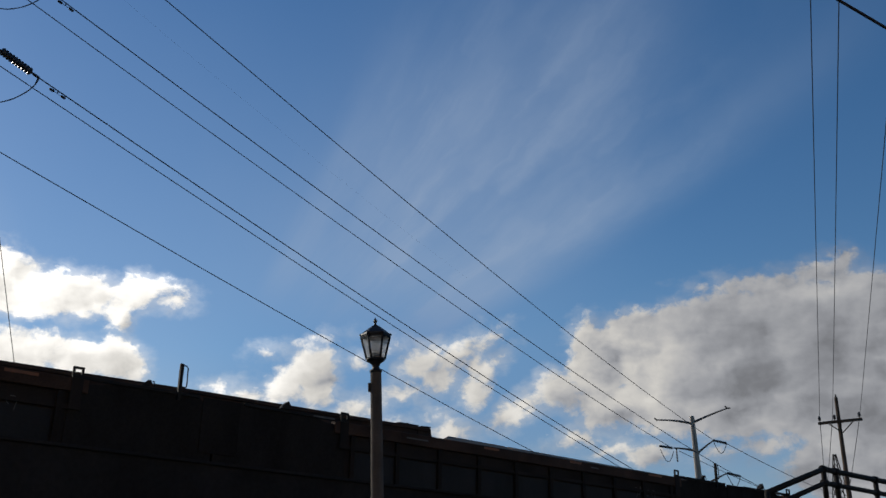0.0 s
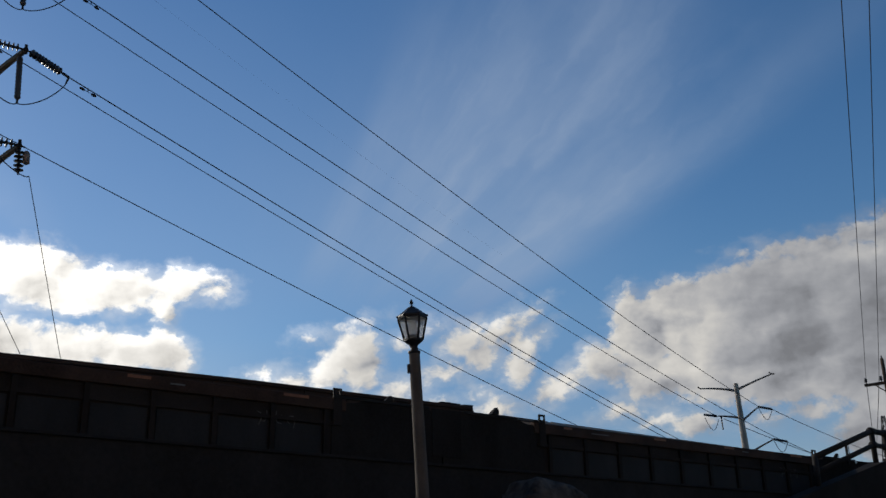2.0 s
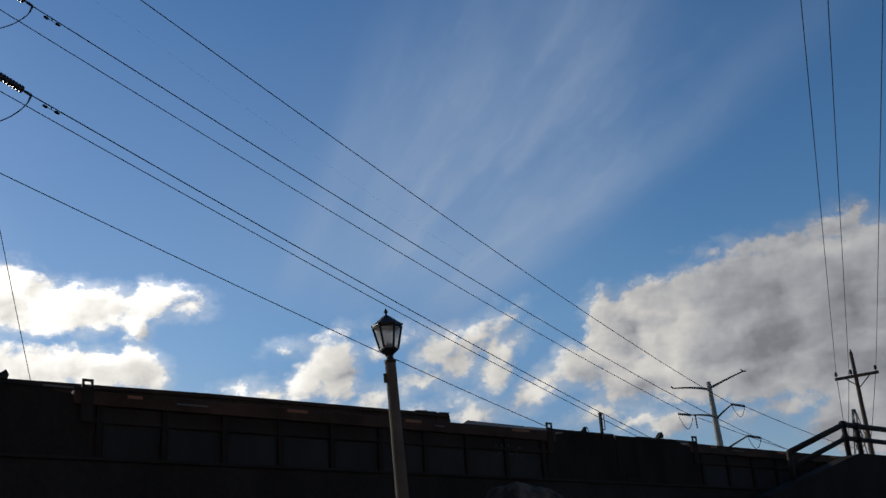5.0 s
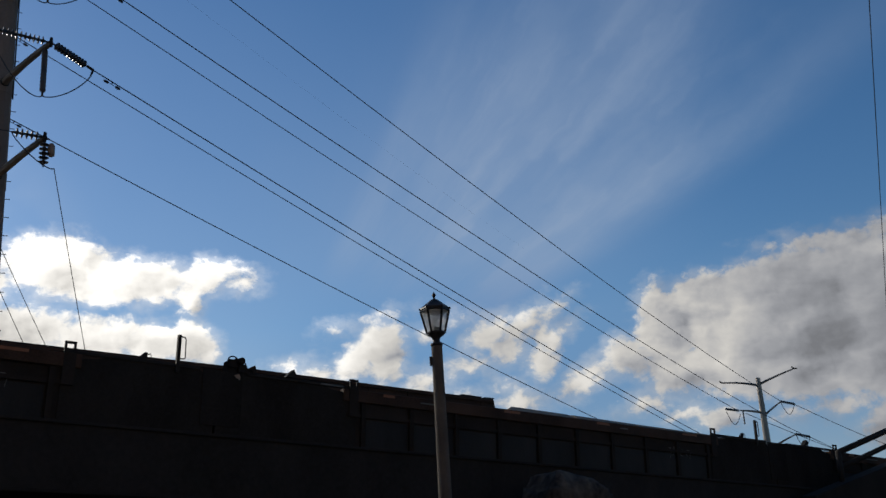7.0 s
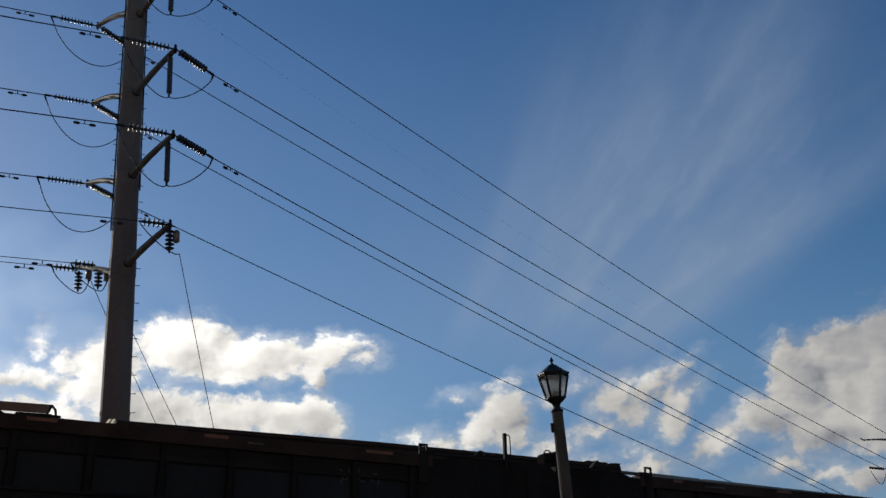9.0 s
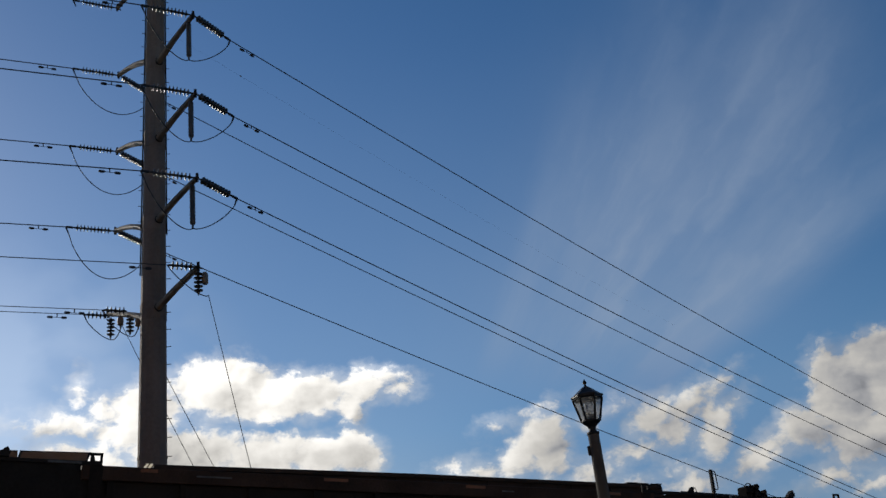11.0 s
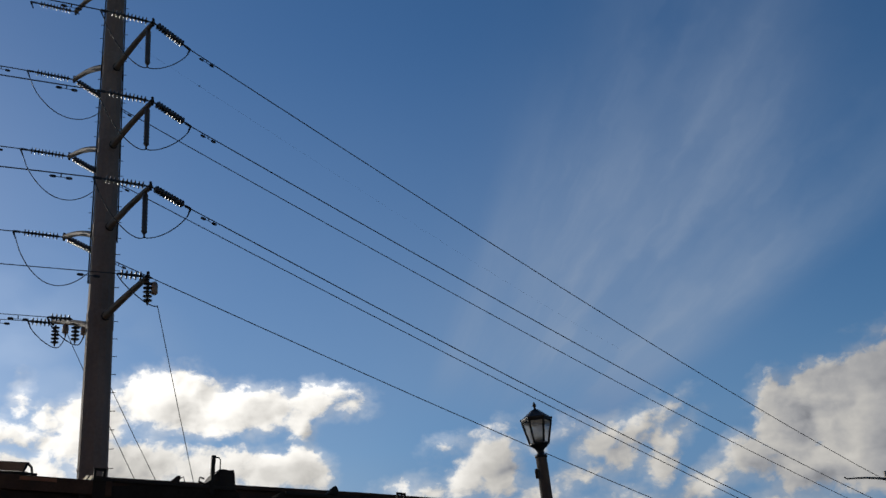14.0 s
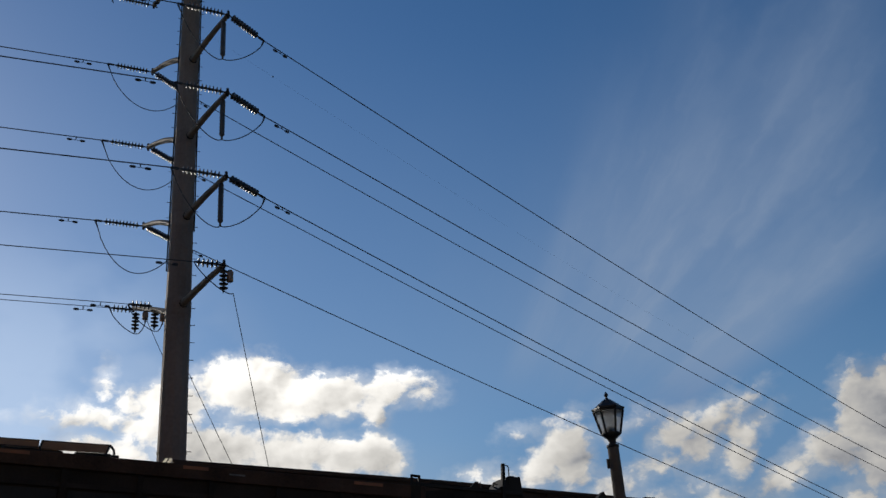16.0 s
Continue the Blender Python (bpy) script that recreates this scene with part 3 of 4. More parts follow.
copings = empty("coping", RAIL)
tagged(copings, "pale weathered slanted concrete coping slabs on the far wall", "coping", kind="structure")
for i in range(28):
    a, b = 20.75 + 3.2 * i, 20.75 + 3.2 * (i + 1) - 0.04
    za, zb = (1.39 - 0.0085 * (q - 20.75) for q in (a, b))
    part("slab", coping(a, b, za, zb, 0.5 if i == 0 else 0.0), pale_coping, copings)
for i in range(6):
    a, b = (1.86, 3.40) if i == 0 else (1.82 - 2.4 * i, 1.82 - 2.4 * (i - 1))
    part("slab", leaning(((a, 5.98, 1.215 + 0.03 * (a - 1.86)), (b - 0.12 * (i == 0), 5.98, 1.215 + 0.03 * (b - 1.86)), (b, 6.2, 1.455 + 0.03 * (b - 1.86)), (a, 6.2, 1.455 + 0.03 * (a - 1.86)))), brown_sheet, copings, "brown weathered leaning sheet")
    part("edge_strip", tube(bmesh.new(), ((a, 6.2, 1.46 + 0.03 * (a - 1.86)), (b, 6.2, 1.46 + 0.03 * (b - 1.86))), 0.014, 5), black_iron, copings)
    part("bearer", tube(bmesh.new(), ((a - 0.02, 5.96, 1.15), (a - 0.02, 5.97, 1.24), (a + 0.03, 6.19, 1.45)), 0.026, 5), black_iron, copings)
    # the low board under the sheet, with a slot left open
    part("board", slab(bmesh.new(), ((a, 1.05), (a, 1.24), (a + 0.46, 1.225), (a + 0.57, 1.135), (a + 0.70, 1.14), (a + 0.77, 1.235), (b, 1.26), (b, 1.05)), 6.02, 6.1), black_iron, copings)
for p, q in (((3.28, 5.98, 1.20), (3.40, 6.2, 1.50)), ((3.40, 6.2, 1.50), (3.48, 6.1, 1.38)), ((3.48, 6.1, 1.38), (3.5, 5.98, 1.17)), ((3.1, 5.97, 1.2), (3.6, 5.97, 1.2))):
    part("end_bracket", tube(bmesh.new(), (p, q), 0.03, 5), black_iron, copings, "dark angle-iron end bracket")
# Added piece in place of the sunlit end face of the parapet.
part("end_sheet", leaning(((4.47, 6.02, 0.95), (4.70, 6.02, 0.95), (4.85, 6.02, 1.29), (4.69, 6.02, 1.28))), sunlit_pale, copings, "added pale translucent piece standing in for a sunlit end face")
part("end_brace", tube(bmesh.new(), ((4.58, 6.0, 0.95), (4.77, 6.0, 1.29)), 0.014, 5), black_iron, copings)


# ---- the train of well cars ----
PITCH = 17.93
SPEED = 2.359


def well_car():
    """One articulated well car; x=0 at its middle, z=0 at the height of its top brackets."""
    c = empty("well_car")
    half = PITCH / 2
    for y, d in ((0.0, 1), (2.66, -1)):
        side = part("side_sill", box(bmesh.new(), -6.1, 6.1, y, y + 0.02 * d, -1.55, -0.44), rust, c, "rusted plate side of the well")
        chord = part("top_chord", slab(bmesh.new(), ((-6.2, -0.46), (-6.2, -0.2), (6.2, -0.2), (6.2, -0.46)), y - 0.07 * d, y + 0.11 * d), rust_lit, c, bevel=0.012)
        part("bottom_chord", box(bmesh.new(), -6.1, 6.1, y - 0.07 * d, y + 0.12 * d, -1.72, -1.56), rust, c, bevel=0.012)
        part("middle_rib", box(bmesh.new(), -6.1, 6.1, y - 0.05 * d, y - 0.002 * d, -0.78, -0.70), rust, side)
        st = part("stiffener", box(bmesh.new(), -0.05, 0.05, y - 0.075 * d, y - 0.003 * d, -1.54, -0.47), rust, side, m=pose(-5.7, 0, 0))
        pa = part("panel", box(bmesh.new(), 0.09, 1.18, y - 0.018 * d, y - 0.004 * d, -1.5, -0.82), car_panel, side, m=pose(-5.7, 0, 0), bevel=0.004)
        for i in range(1, 10):
            twin(st, pose(-5.7 + 1.267 * i, 0, 0))
            if i < 9:
                twin(pa, pose(-5.7 + 1.267 * i, 0, 0))
        for x, w in ((-1.75, 0.5), (1.35, 0.46), (4.66, 0.6), (-5.2, 0.3)):
            part("reflector", box(bmesh.new(), x, x + w, y - 0.078 * d, y - 0.072 * d, -0.285, -0.225), reflector_orange, chord, "faded orange reflective strip")
    part("reflector", box(bmesh.new(), -half + 2.2, -half + 2.76, -0.056, -0.0505, -0.185, -0.145), chalk_mark, c, "scuffed pale strip")
    for x0, x1 in ((-4.2, -3.55), (2.2, 2.5)):
        part("scrawl", box(bmesh.new(), x0, x1, -0.077, -0.072, -0.33, -0.30), chalk_mark, c, "chalky pale scuff")
    bm = bmesh.new()
    for k in range(7):
        tube(bm, [(4.1 + 0.13 * k + 0.1 * math.sin(2.7 * q + k), -0.022, -0.66 - 0.22 * q + 0.05 * math.sin(5 * q + 2 * k)) for q in (0, 0.3, 0.6, 1.0)], 0.008, 4)
    part("scrawl", bm, chalk_mark, c, "unreadable chalk scrawl on the side")
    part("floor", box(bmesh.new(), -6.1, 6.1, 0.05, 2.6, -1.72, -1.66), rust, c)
    for e in (-1, 1):
        g = e * half
        # end platform: a raised body that slopes under into a V at the joint
        outline = ((-3.1, -1.6), (-3.1, -0.3), (-2.5, -0.26), (-2.2, -0.15))
        if e > 0:
            outline += ((-0.52, -0.15), (-0.52, -0.2), (-0.42, -0.22), (-0.42, -0.37), (-0.14, -0.66), (-0.14, -1.6))
        else:
            outline += ((-0.42, -0.14), (-0.36, -0.2), (-0.31, -0.27), (-0.24, -0.35), (-0.2, -0.4), (0.1, -0.66), (0.1, -1.6))
        o = [(g + e * x, z) for x, z in outline]
        part("end_platform", slab(bmesh.new(), o, -0.02, 2.68), matte_plate, c, bevel=0.012)
        part("side_rail", box(bmesh.new(), min(g - e * 3.05, g - e * 0.5), max(g - e * 3.05, g - e * 0.5), -0.05, 0.0, -0.2, -0.13), black_iron, c, bevel=0.008)
        # truck
        part("truck_frame", slab(bmesh.new(), [(g - e * 1.7 + x, z) for x, z in ((-1.2, -1.85), (-0.8, -1.6), (0.8, -1.6), (1.2, -1.85), (0.9, -2.0), (0.4, -1.95), (0, -2.12), (-0.4, -1.95), (-0.9, -2.0))], 0.38, 0.5), black_iron, c)
        for wx in (-0.88, 0.88):
            wheel = part("wheel", lathe(bmesh.new(), ((0.03, -0.05), (0.46, -0.05), (0.46, 0.03), (0.49, 0.06), (0.03, 0.06)), 24), black_iron, c, m=pose(g - e * 1.7 + wx, 0.62, -1.8, 90))
            twin(wheel, pose(g - e * 1.7 + wx, 2.05, -1.8, 90))
        # bracket: a small frame on a post up the side
        bx = g - e * 3.0
        bm = bmesh.new()
        for x0, x1, z0, z1 in ((-0.1, -0.06, -0.14, 0.0), (0.05, 0.09, -0.14, 0.0), (-0.1, 0.09, -0.035, 0.01), (-0.1, 0.09, -0.2, -0.13)):
            box(bm, bx + x0 * 1.1, bx + x1 * 1.1, -0.10, -0.065, z0, z1)
        part("guide_bracket", bm, black_iron, c, "small square guide bracket")
        part("bracket_post", box(bmesh.new(), bx - 0.1, bx + 0.12, -0.085, -0.076, -0.78, -0.2), rust, c)
    r, f = half, -half
    # grab hoop, small lever and wedge stop
    bm = box(bmesh.new(), r - 1.0, r - 0.93, -0.08, -0.02, -0.3, 0.43)
    tube(bm, ((r - 0.95, -0.05, 0.40), (r - 0.86, -0.05, 0.40), (r - 0.83, -0.05, 0.36), (r - 0.82, -0.05, 0.0), (r - 0.84, -0.05, -0.03), (r - 0.95, -0.05, -0.03)), 0.013, 6)
    part("grab_hoop", bm, black_iron, c, "upright flat bar with a grab hoop")
    bm = slab(bmesh.new(), ((r - 1.76, -0.13), (r - 1.62, 0.0), (r - 1.56, 0.0), (r - 1.58, -0.13)), -0.06, 0.0)
    tube(bm, ((r - 1.66, -0.03, -0.1), (r - 1.5, -0.03, -0.01), (r - 1.47, -0.03, -0.12)), 0.012, 5)
    part("lever", bm, black_iron, c)
    bm = slab(bmesh.new(), ((f + 1.36, -0.12), (f + 1.44, -0.03), (f + 1.54, 0.05), (f + 1.6, -0.04), (f + 1.58, -0.12)), -0.08, 0.05)
    part("wedge_stop", bm, black_iron, c)
    # coupling bars across the joint
    part("drawbar", box(bmesh.new(), r - 0.5, r + 0.5, 1.2, 1.3, -0.2, -0.17), black_iron, c)
    part("air_hose", tube(bmesh.new(), [(r - 0.6 + 0.1 * k, 0.25, -0.5 - 0.05 * math.sin(k * math.pi / 12)) for k in range(13)], 0.022, 6), black_iron, c)
    bm = box(bmesh.new(), r - 0.02, r + 0.37, 0.0, 0.06, -0.44, -0.42)
    box(bm, r - 0.02, r + 0.37, 0.0, 0.06, -0.52, -0.49)
    for k in range(8):
        slab(bm, [(r - 0.02 + 0.045 * k + dx, z) for dx, z in ((0.02, -0.43), (0.042, -0.43), (0.022, -0.5), (0.0, -0.5))], 0.0, 0.02)
    part("step_grating", bm, black_iron, c, "small slotted step grating")
    part("end_bar", box(bmesh.new(), r - 0.5, r + 0.3, 0.02, 0.08, -0.415, -0.335), black_iron, c)
    return c


def hood(c):
    r = PITCH / 2
    o = [(r + x, z) for x, z in ((-1.14, -0.13), (-1.02, -0.06), (-0.96, 0.01), (-0.91, 0.08), (-0.87, 0.15), (-0.84, 0.18), (-0.76, 0.195), (-0.68, 0.19), (-0.64, 0.172), (-0.60, 0.18), (-0.55, 0.2), (-0.54, 0.17), (-0.525, 0.05), (-0.51, -0.06), (-0.50, -0.2))]
    part("brake_hood", slab(bmesh.new(), o, -0.04, 0.6), black_iron, c, "sloped black brake housing", bevel=0.008)
    part("brake_bracket", box(bmesh.new(), r - 0.5, r - 0.47, 0.0, 0.1, -0.2, -0.09), black_iron, c)
    bm = tube(bmesh.new(), ((r - 1.12, -0.06, -0.02), (r - 1.2, -0.06, 0.0), (r - 1.22, -0.06, -0.08), (r - 1.1, -0.06, -0.12)), 0.018, 5)
    part("brake_lever", bm, black_iron, c)


def valve_block(c):
    f = -PITCH / 2
    for x0, x1, y0, z1 in ((0.1, 0.3, 0.0, 0.09), (0.16, 0.42, 0.12, 0.13), (0.32, 0.5, -0.06, 0.03), (0.4, 0.58, 0.2, 0.06), (0.52, 0.7, 0.05, -0.02), (0.62, 0.68, -0.08, 0.03)):
        outline = ((f + x0, -0.15), (f + x0 + 0.015, z1 - 0.02), (f + x0 + 0.04, z1), (f + x1 - 0.03, z1 - 0.01), (f + x1, z1 - 0.04), (f + x1, -0.15))
        part("valve", slab(bmesh.new(), outline, y0, y0 + 0.25), matte_plate, c, "black brake valve body", bevel=0.006)
    part("valve_cap", lathe(bmesh.new(), ((0.03, 0), (0.07, 0.02), (0.07, 0.12), (0.03, 0.14)), 12, pose(f + 0.34, -0.02, 0.07, 90)), matte_plate, c)
    part("valve_box", box(bmesh.new(), f + 0.08, f + 0.3, -0.05, -0.004, -0.06, 0.1), matte_plate, c, bevel=0.008)
    bm = bmesh.new()
    for k in range(3):
        tube(bm, [(f + 0.2 + 0.12 * k + 0.11 * math.sin(q), 0.05 * k, 0.08 + 0.09 * math.cos(q) - 0.03 * k) for q in (-1.6, -1, -0.4, 0.2, 0.8, 1.5)], 0.014, 5)
    part("pipe_loops", bm, black_iron, c)
    tag = slab(bmesh.new(), ((f + 0.27, -0.27), (f + 0.22, -0.22), (f + 0.33, -0.19), (f + 0.36, -0.24), (f + 0.35, -0.31), (f + 0.31, -0.28)), -0.062, -0.05)
    part("hanging_tag", tag, brown_glaze, c, "torn tan tag below the valves")


first = well_car()
cars = []
for i in range(7):
    xc = -7.35 - PITCH / 2 + PITCH * (i - 1)
    c = first if i == 0 else copy_thing(first, Matrix())
    c["start"] = xc - SPEED * 8
    tagged(c, "rusty empty container well car rolling over the bridge", "train car", "train of well cars")
    cars.append(c)
# Added plates that block sunlit faces in the joints, keeping the gaps dark.
for i, c in enumerate(cars):
    part("joint_cover", box(bmesh.new(), PITCH / 2 - 0.42, PITCH / 2 + 0.42, -0.045, -0.02, -1.25, -0.68 if i == 1 else -0.16), matte_plate, c)
hood(cars[1])
valve_block(cars[3])

# ---- the ornamental street lamp ----
LAMP = (-0.94, 12.77)


def street_lamp():
    L = tagged(empty("street_lamp", pose(*LAMP, 0, 0, 0, 4.2)), "black six-sided lantern street lamp on a grey post", "street lamp")
    part("post", lathe(bmesh.new(), ((0.15, 0), (0.15, 0.35), (0.105, 0.5), (0.1, 0.55), (0.09, 1.2), (0.072, 4.17), (0.05, 4.18)), 20), post_concrete, L, "grey tapered post", smooth=False)
    part("base", lathe(bmesh.new(), ((0.24, 0), (0.24, 0.12), (0.2, 0.2), (0.19, 0.4), (0.16, 0.46), (0.1, 0.47)), 16), post_concrete, L)
    part("collar", lathe(bmesh.new(), ((0.076, 4.155), (0.082, 4.165), (0.082, 4.19), (0.05, 4.20), (0.048, 4.24), (0.06, 4.27), (0.105, 4.305), (0.125, 4.325), (0.125, 4.345), (0.03, 4.35)), 18), lamp_iron, L, smooth=True)
    def corner(k, r, z):
        a = k * math.pi / 3
        return (r * math.cos(a), r * math.sin(a), z)
    roof = part("roof", lathe(bmesh.new(), ((0.19, 4.635), (0.208, 4.65), (0.206, 4.675), (0.18, 4.69), (0.05, 4.79), (0.02, 4.80)), 6), lamp_iron, L, bevel=0.004)
    for k in range(6):
        part("frame_bar", tube(bmesh.new(), (corner(k, 0.118, 4.33), corner(k, 0.192, 4.635)), 0.0155, 6), lamp_iron, L)
        bm = bmesh.new()
        vs = [bm.verts.new(corner(q, r, z)) for q, r, z in ((k, 0.113, 4.34), (k + 1, 0.113, 4.34), (k + 1, 0.186, 4.63), (k, 0.186, 4.63))]
        fc = bm.faces.new(vs)
        bmesh.ops.solidify(bm, geom=[fc], thickness=0.004)
        part("pane", bm, lamp_glass, L, "dusty translucent glass pane")
        part("rail", tube(bmesh.new(), (corner(k, 0.192, 4.635), corner(k + 1, 0.192, 4.635)), 0.014, 6), lamp_iron, L)
        part("rail", tube(bmesh.new(), (corner(k, 0.118, 4.335), corner(k + 1, 0.118, 4.335)), 0.012, 6), lamp_iron, L)
        bm = bmesh.new()
        bmesh.ops.create_uvsphere(bm, u_segments=8, v_segments=5, radius=0.018, matrix=Matrix.Translation(corner(k, 0.198, 4.665)))
        part("knob", bm, lamp_iron, roof)
    part("finial", lathe(bmesh.new(), ((0.03, 4.79), (0.015, 4.81), (0.012, 4.825), (0.026, 4.84), (0.028, 4.855), (0.014, 4.88), (0.004, 4.90)), 12), lamp_iron, roof, smooth=True)
    part("chimney", lathe(bmesh.new(), ((0.05, 4.41), (0.055, 4.43), (0.055, 4.56), (0.04, 4.60), (0.01, 4.61)), 14), lamp_glass, L, "frosted inner lamp glass", smooth=True)
    part("ballast_can", lathe(bmesh.new(), ((0.07, 4.35), (0.07, 4.41), (0.04, 4.42)), 14), lamp_iron, L, smooth=True)
    part("junction_box", box(bmesh.new(), -0.105, -0.06, -0.03, 0.03, 3.9, 4.02), lamp_iron, L, m=pose(0, 0, 0, 0, 0, -4.2), bevel=0.008)
    return L


street_lamp()

# ---- the steel transmission pole and its lines ----
TOWER = Vector((-13.85, 24.33, 0))
ARM = Vector((math.sin(radians(128)), math.cos(radians(128)), 0))
GO_RIGHT = Vector((math.sin(radians(20)), math.cos(radians(20)), 0))
GO_LEFT = Vector((math.sin(radians(-130.5)), math.cos(radians(-130.5)), 0))
TOP = 28.0


def radius_at(z):
    return 0.448 - 0.0070 * z


def spot(r, z):
    return TOWER + ARM * r + Vector((0, 0, z))


def insulator_mesh(length, discs, big=0.127):
    prof = [(0.012, 0.0), (0.03, 0.02)]
    for i in range(discs):
        a = 0.06 + (length - 0.12) * i / discs
        s = (length - 0.12) / discs
        prof += [(0.035, a), (0.05, a + 0.15 * s), (big, a + 0.3 * s), (big * 0.92, a + 0.42 * s), (0.045, a + 0.5 * s), (0.032, a + 0.85 * s)]
    prof += [(0.03, length - 0.04), (0.012, length)]
    return lathe(bmesh.new(), prof, 14)


tower = tagged(empty("transmission_pole"), "tall brown weathered steel transmission pole with insulator arms", "utility pole")
prof = [(radius_at(z), z) for z in (0, 4, 7.72)] + [(radius_at(7.72) + 0.014, 7.72), (radius_at(7.8) + 0.014, 7.8)] + [(radius_at(z), z) for z in (7.8, 14, 20, TOP)] + [(0.05, TOP + 0.05)]
part("shaft", lathe(bmesh.new(), prof, 12, Matrix.Translation(TOWER)), pole_steel, tower)
bolt = None
for side in (-1, 1):
    for i in range(40):
        z = 7.0 + 0.53 * i + (0.26 if side > 0 else 0)
        if side < 0 and z < 14.5:
            continue
        r = radius_at(z)
        across = Vector((math.cos(radians(29.65)), math.sin(radians(29.65)), 0)) * side
        m = Matrix.Translation(TOWER + across * r + Vector((0, 0, z))) @ pose(0, 0, 0, 0, 90, 29.65 + (0 if side > 0 else 180))
        if bolt is None:
            bolt = part("step_bolt", lathe(bmesh.new(), ((0.011, -0.02), (0.011, 0.11), (0.018, 0.111), (0.018, 0.125)), 6), black_iron, tower, m=m)
        else:
            twin(bolt, m)
part("cable_conduit", tube(bmesh.new(), [TOWER + Vector((math.cos(radians(205)), math.sin(radians(205)), 0)) * (radius_at(z) + 0.03) + Vector((0, 0, z)) for z in (13.2, 18, 23, 27)], 0.022, 6), black_iron, tower)
part("cable_conduit", tube(bmesh.new(), [TOWER + Vector((math.cos(radians(20)), math.sin(radians(20)), 0)) * (radius_at(z) + 0.03) + Vector((0, 0, z)) for z in (14.5, 20, 27)], 0.022, 6), black_iron, tower)
string10 = part("insulator_string", insulator_mesh(1.2, 10, 0.115), porcelain, tower, "string of dark porcelain discs", m=pose(0, 0, -5), smooth=True)
string5 = part("insulator_string", insulator_mesh(0.72, 5), porcelain, tower, "short string of dark porcelain discs", m=pose(0, 0, -5), smooth=True)


def hang(mesh_ob, p, q):
    return twin(mesh_ob, along(p, q))


def damper(p, way):
    """Two weights on a short bar under the line."""
    d = way.normalized()
    m = along(p, Vector(p) + d)
    down = Vector((0, 0, -0.11))
    bm = bmesh.new()
    tube(bm, (Vector(p), Vector(p) + down), 0.016, 5)
    tube(bm, (Vector(p) + down - d * 0.2, Vector(p) + down + d * 0.2), 0.009, 5)
    for s in (-1, 1):
        lathe(bm, ((0.012, 0.12), (0.034, 0.135), (0.042, 0.17), (0.04, 0.25), (0.028, 0.285), (0.01, 0.29)), 8, along(Vector(p) + down, Vector(p) + down + d * s))
    return part("vibration_damper", bm, wire_metal, tower)


def line(p, q, sag, r0=0.018, r1=0.032, n=28):
    pts = sagging(p, q, sag, n)
    ob = part("power_line", tube(bmesh.new(), pts, r0, 5, r1), wire_metal)
    tagged(ob, "thin dark bare power line strung between poles", "power line", "power lines of the steel pole")
    return pts


def jumper(p, q, drop, sidestep, skew=1.0):
    """A slack loop; skew above 1 hangs it lower towards q."""
    p, q = Vector(p), Vector(q)
    pts = []
    for k in range(21):
        u = k / 20
        pts.append(p.lerp(q, u) - Vector((0, 0, drop * max(0.0, 1 - (2 * u ** skew - 1) ** 2) ** 0.8)) + sidestep * math.sin(math.pi * u))
    part("jumper", tube(bmesh.new(), pts, 0.016, 6), wire_metal, tower, "slack jumper cable")
    return pts


def arm(r0, z0, r1, z1, bow, w=0.11, end=0.075):
    pts = [spot(r0 + (r1 - r0) * k / 8, z0 + (z1 - z0) * k / 8 + bow * math.sin(math.pi * k / 8)) for k in range(9)]
    beam = part("crossarm", tube(bmesh.new(), pts, w, 8, end), arm_steel, tower)
    tip = spot(r1, z1)
    bm = bmesh.new()
    bmesh.ops.create_uvsphere(bm, u_segments=8, v_segments=6, radius=0.065, matrix=Matrix.Translation(tip))
    box(bm, tip.x - 0.03, tip.x + 0.03, tip.y - 0.03, tip.y + 0.03, tip.z - 0.12, tip.z + 0.15)
    for way in (GO_RIGHT, GO_LEFT):
        tube(bm, (tip, tip + way * 0.16), 0.024, 6)
    part("arm_clevis", bm, black_iron, beam)
    side = 1 if r1 > 0 else -1
    root = spot(side * (radius_at(z0) + 0.02), z0)
    bm = lathe(bmesh.new(), ((0.13, -0.02), (0.13, 0.0), (0.11, 0.012)), 8, along(root, root + ARM * side))
    for k in range(4):
        a = math.pi / 4 + k * math.pi / 2
        o = root + ARM.cross(Vector((0, 0, 1))) * 0.115 * math.cos(a) + Vector((0, 0, 0.115 * math.sin(a)))
        lathe(bm, ((0.018, -0.01), (0.018, 0.03)), 6, along(o, o + ARM * side))
    part("arm_flange", bm, black_iron, beam)
    part("arm_band", lathe(bmesh.new(), ((radius_at(z0) + 0.004, z0 - 0.22), (radius_at(z0) + 0.014, z0 - 0.21), (radius_at(z0) + 0.014, z0 + 0.21), (radius_at(z0) + 0.004, z0 + 0.22)), 12, Matrix.Translation(TOWER)), pole_steel, tower)
    return tip


def dead_end(tip, way, drop):
    """A strain string with its clamp; returns where the line starts."""
    p = tip + way * 0.12
    q = p + way * 1.2 + Vector((0, 0, -drop))
    hang(string10, p, q)
    e = q + (q - p).normalized() * 0.22
    part("strain_clamp", tube(bmesh.new(), (q, e), 0.04, 6), wire_metal, tower)
    d = (e - q).normalized()
    part("clamp_tail", tube(bmesh.new(), (e, e - d * 0.1 + Vector((0, 0, -0.26))), 0.035, 6, 0.02), wire_metal, tower)
    return e, e - d * 0.1 + Vector((0, 0, -0.26))


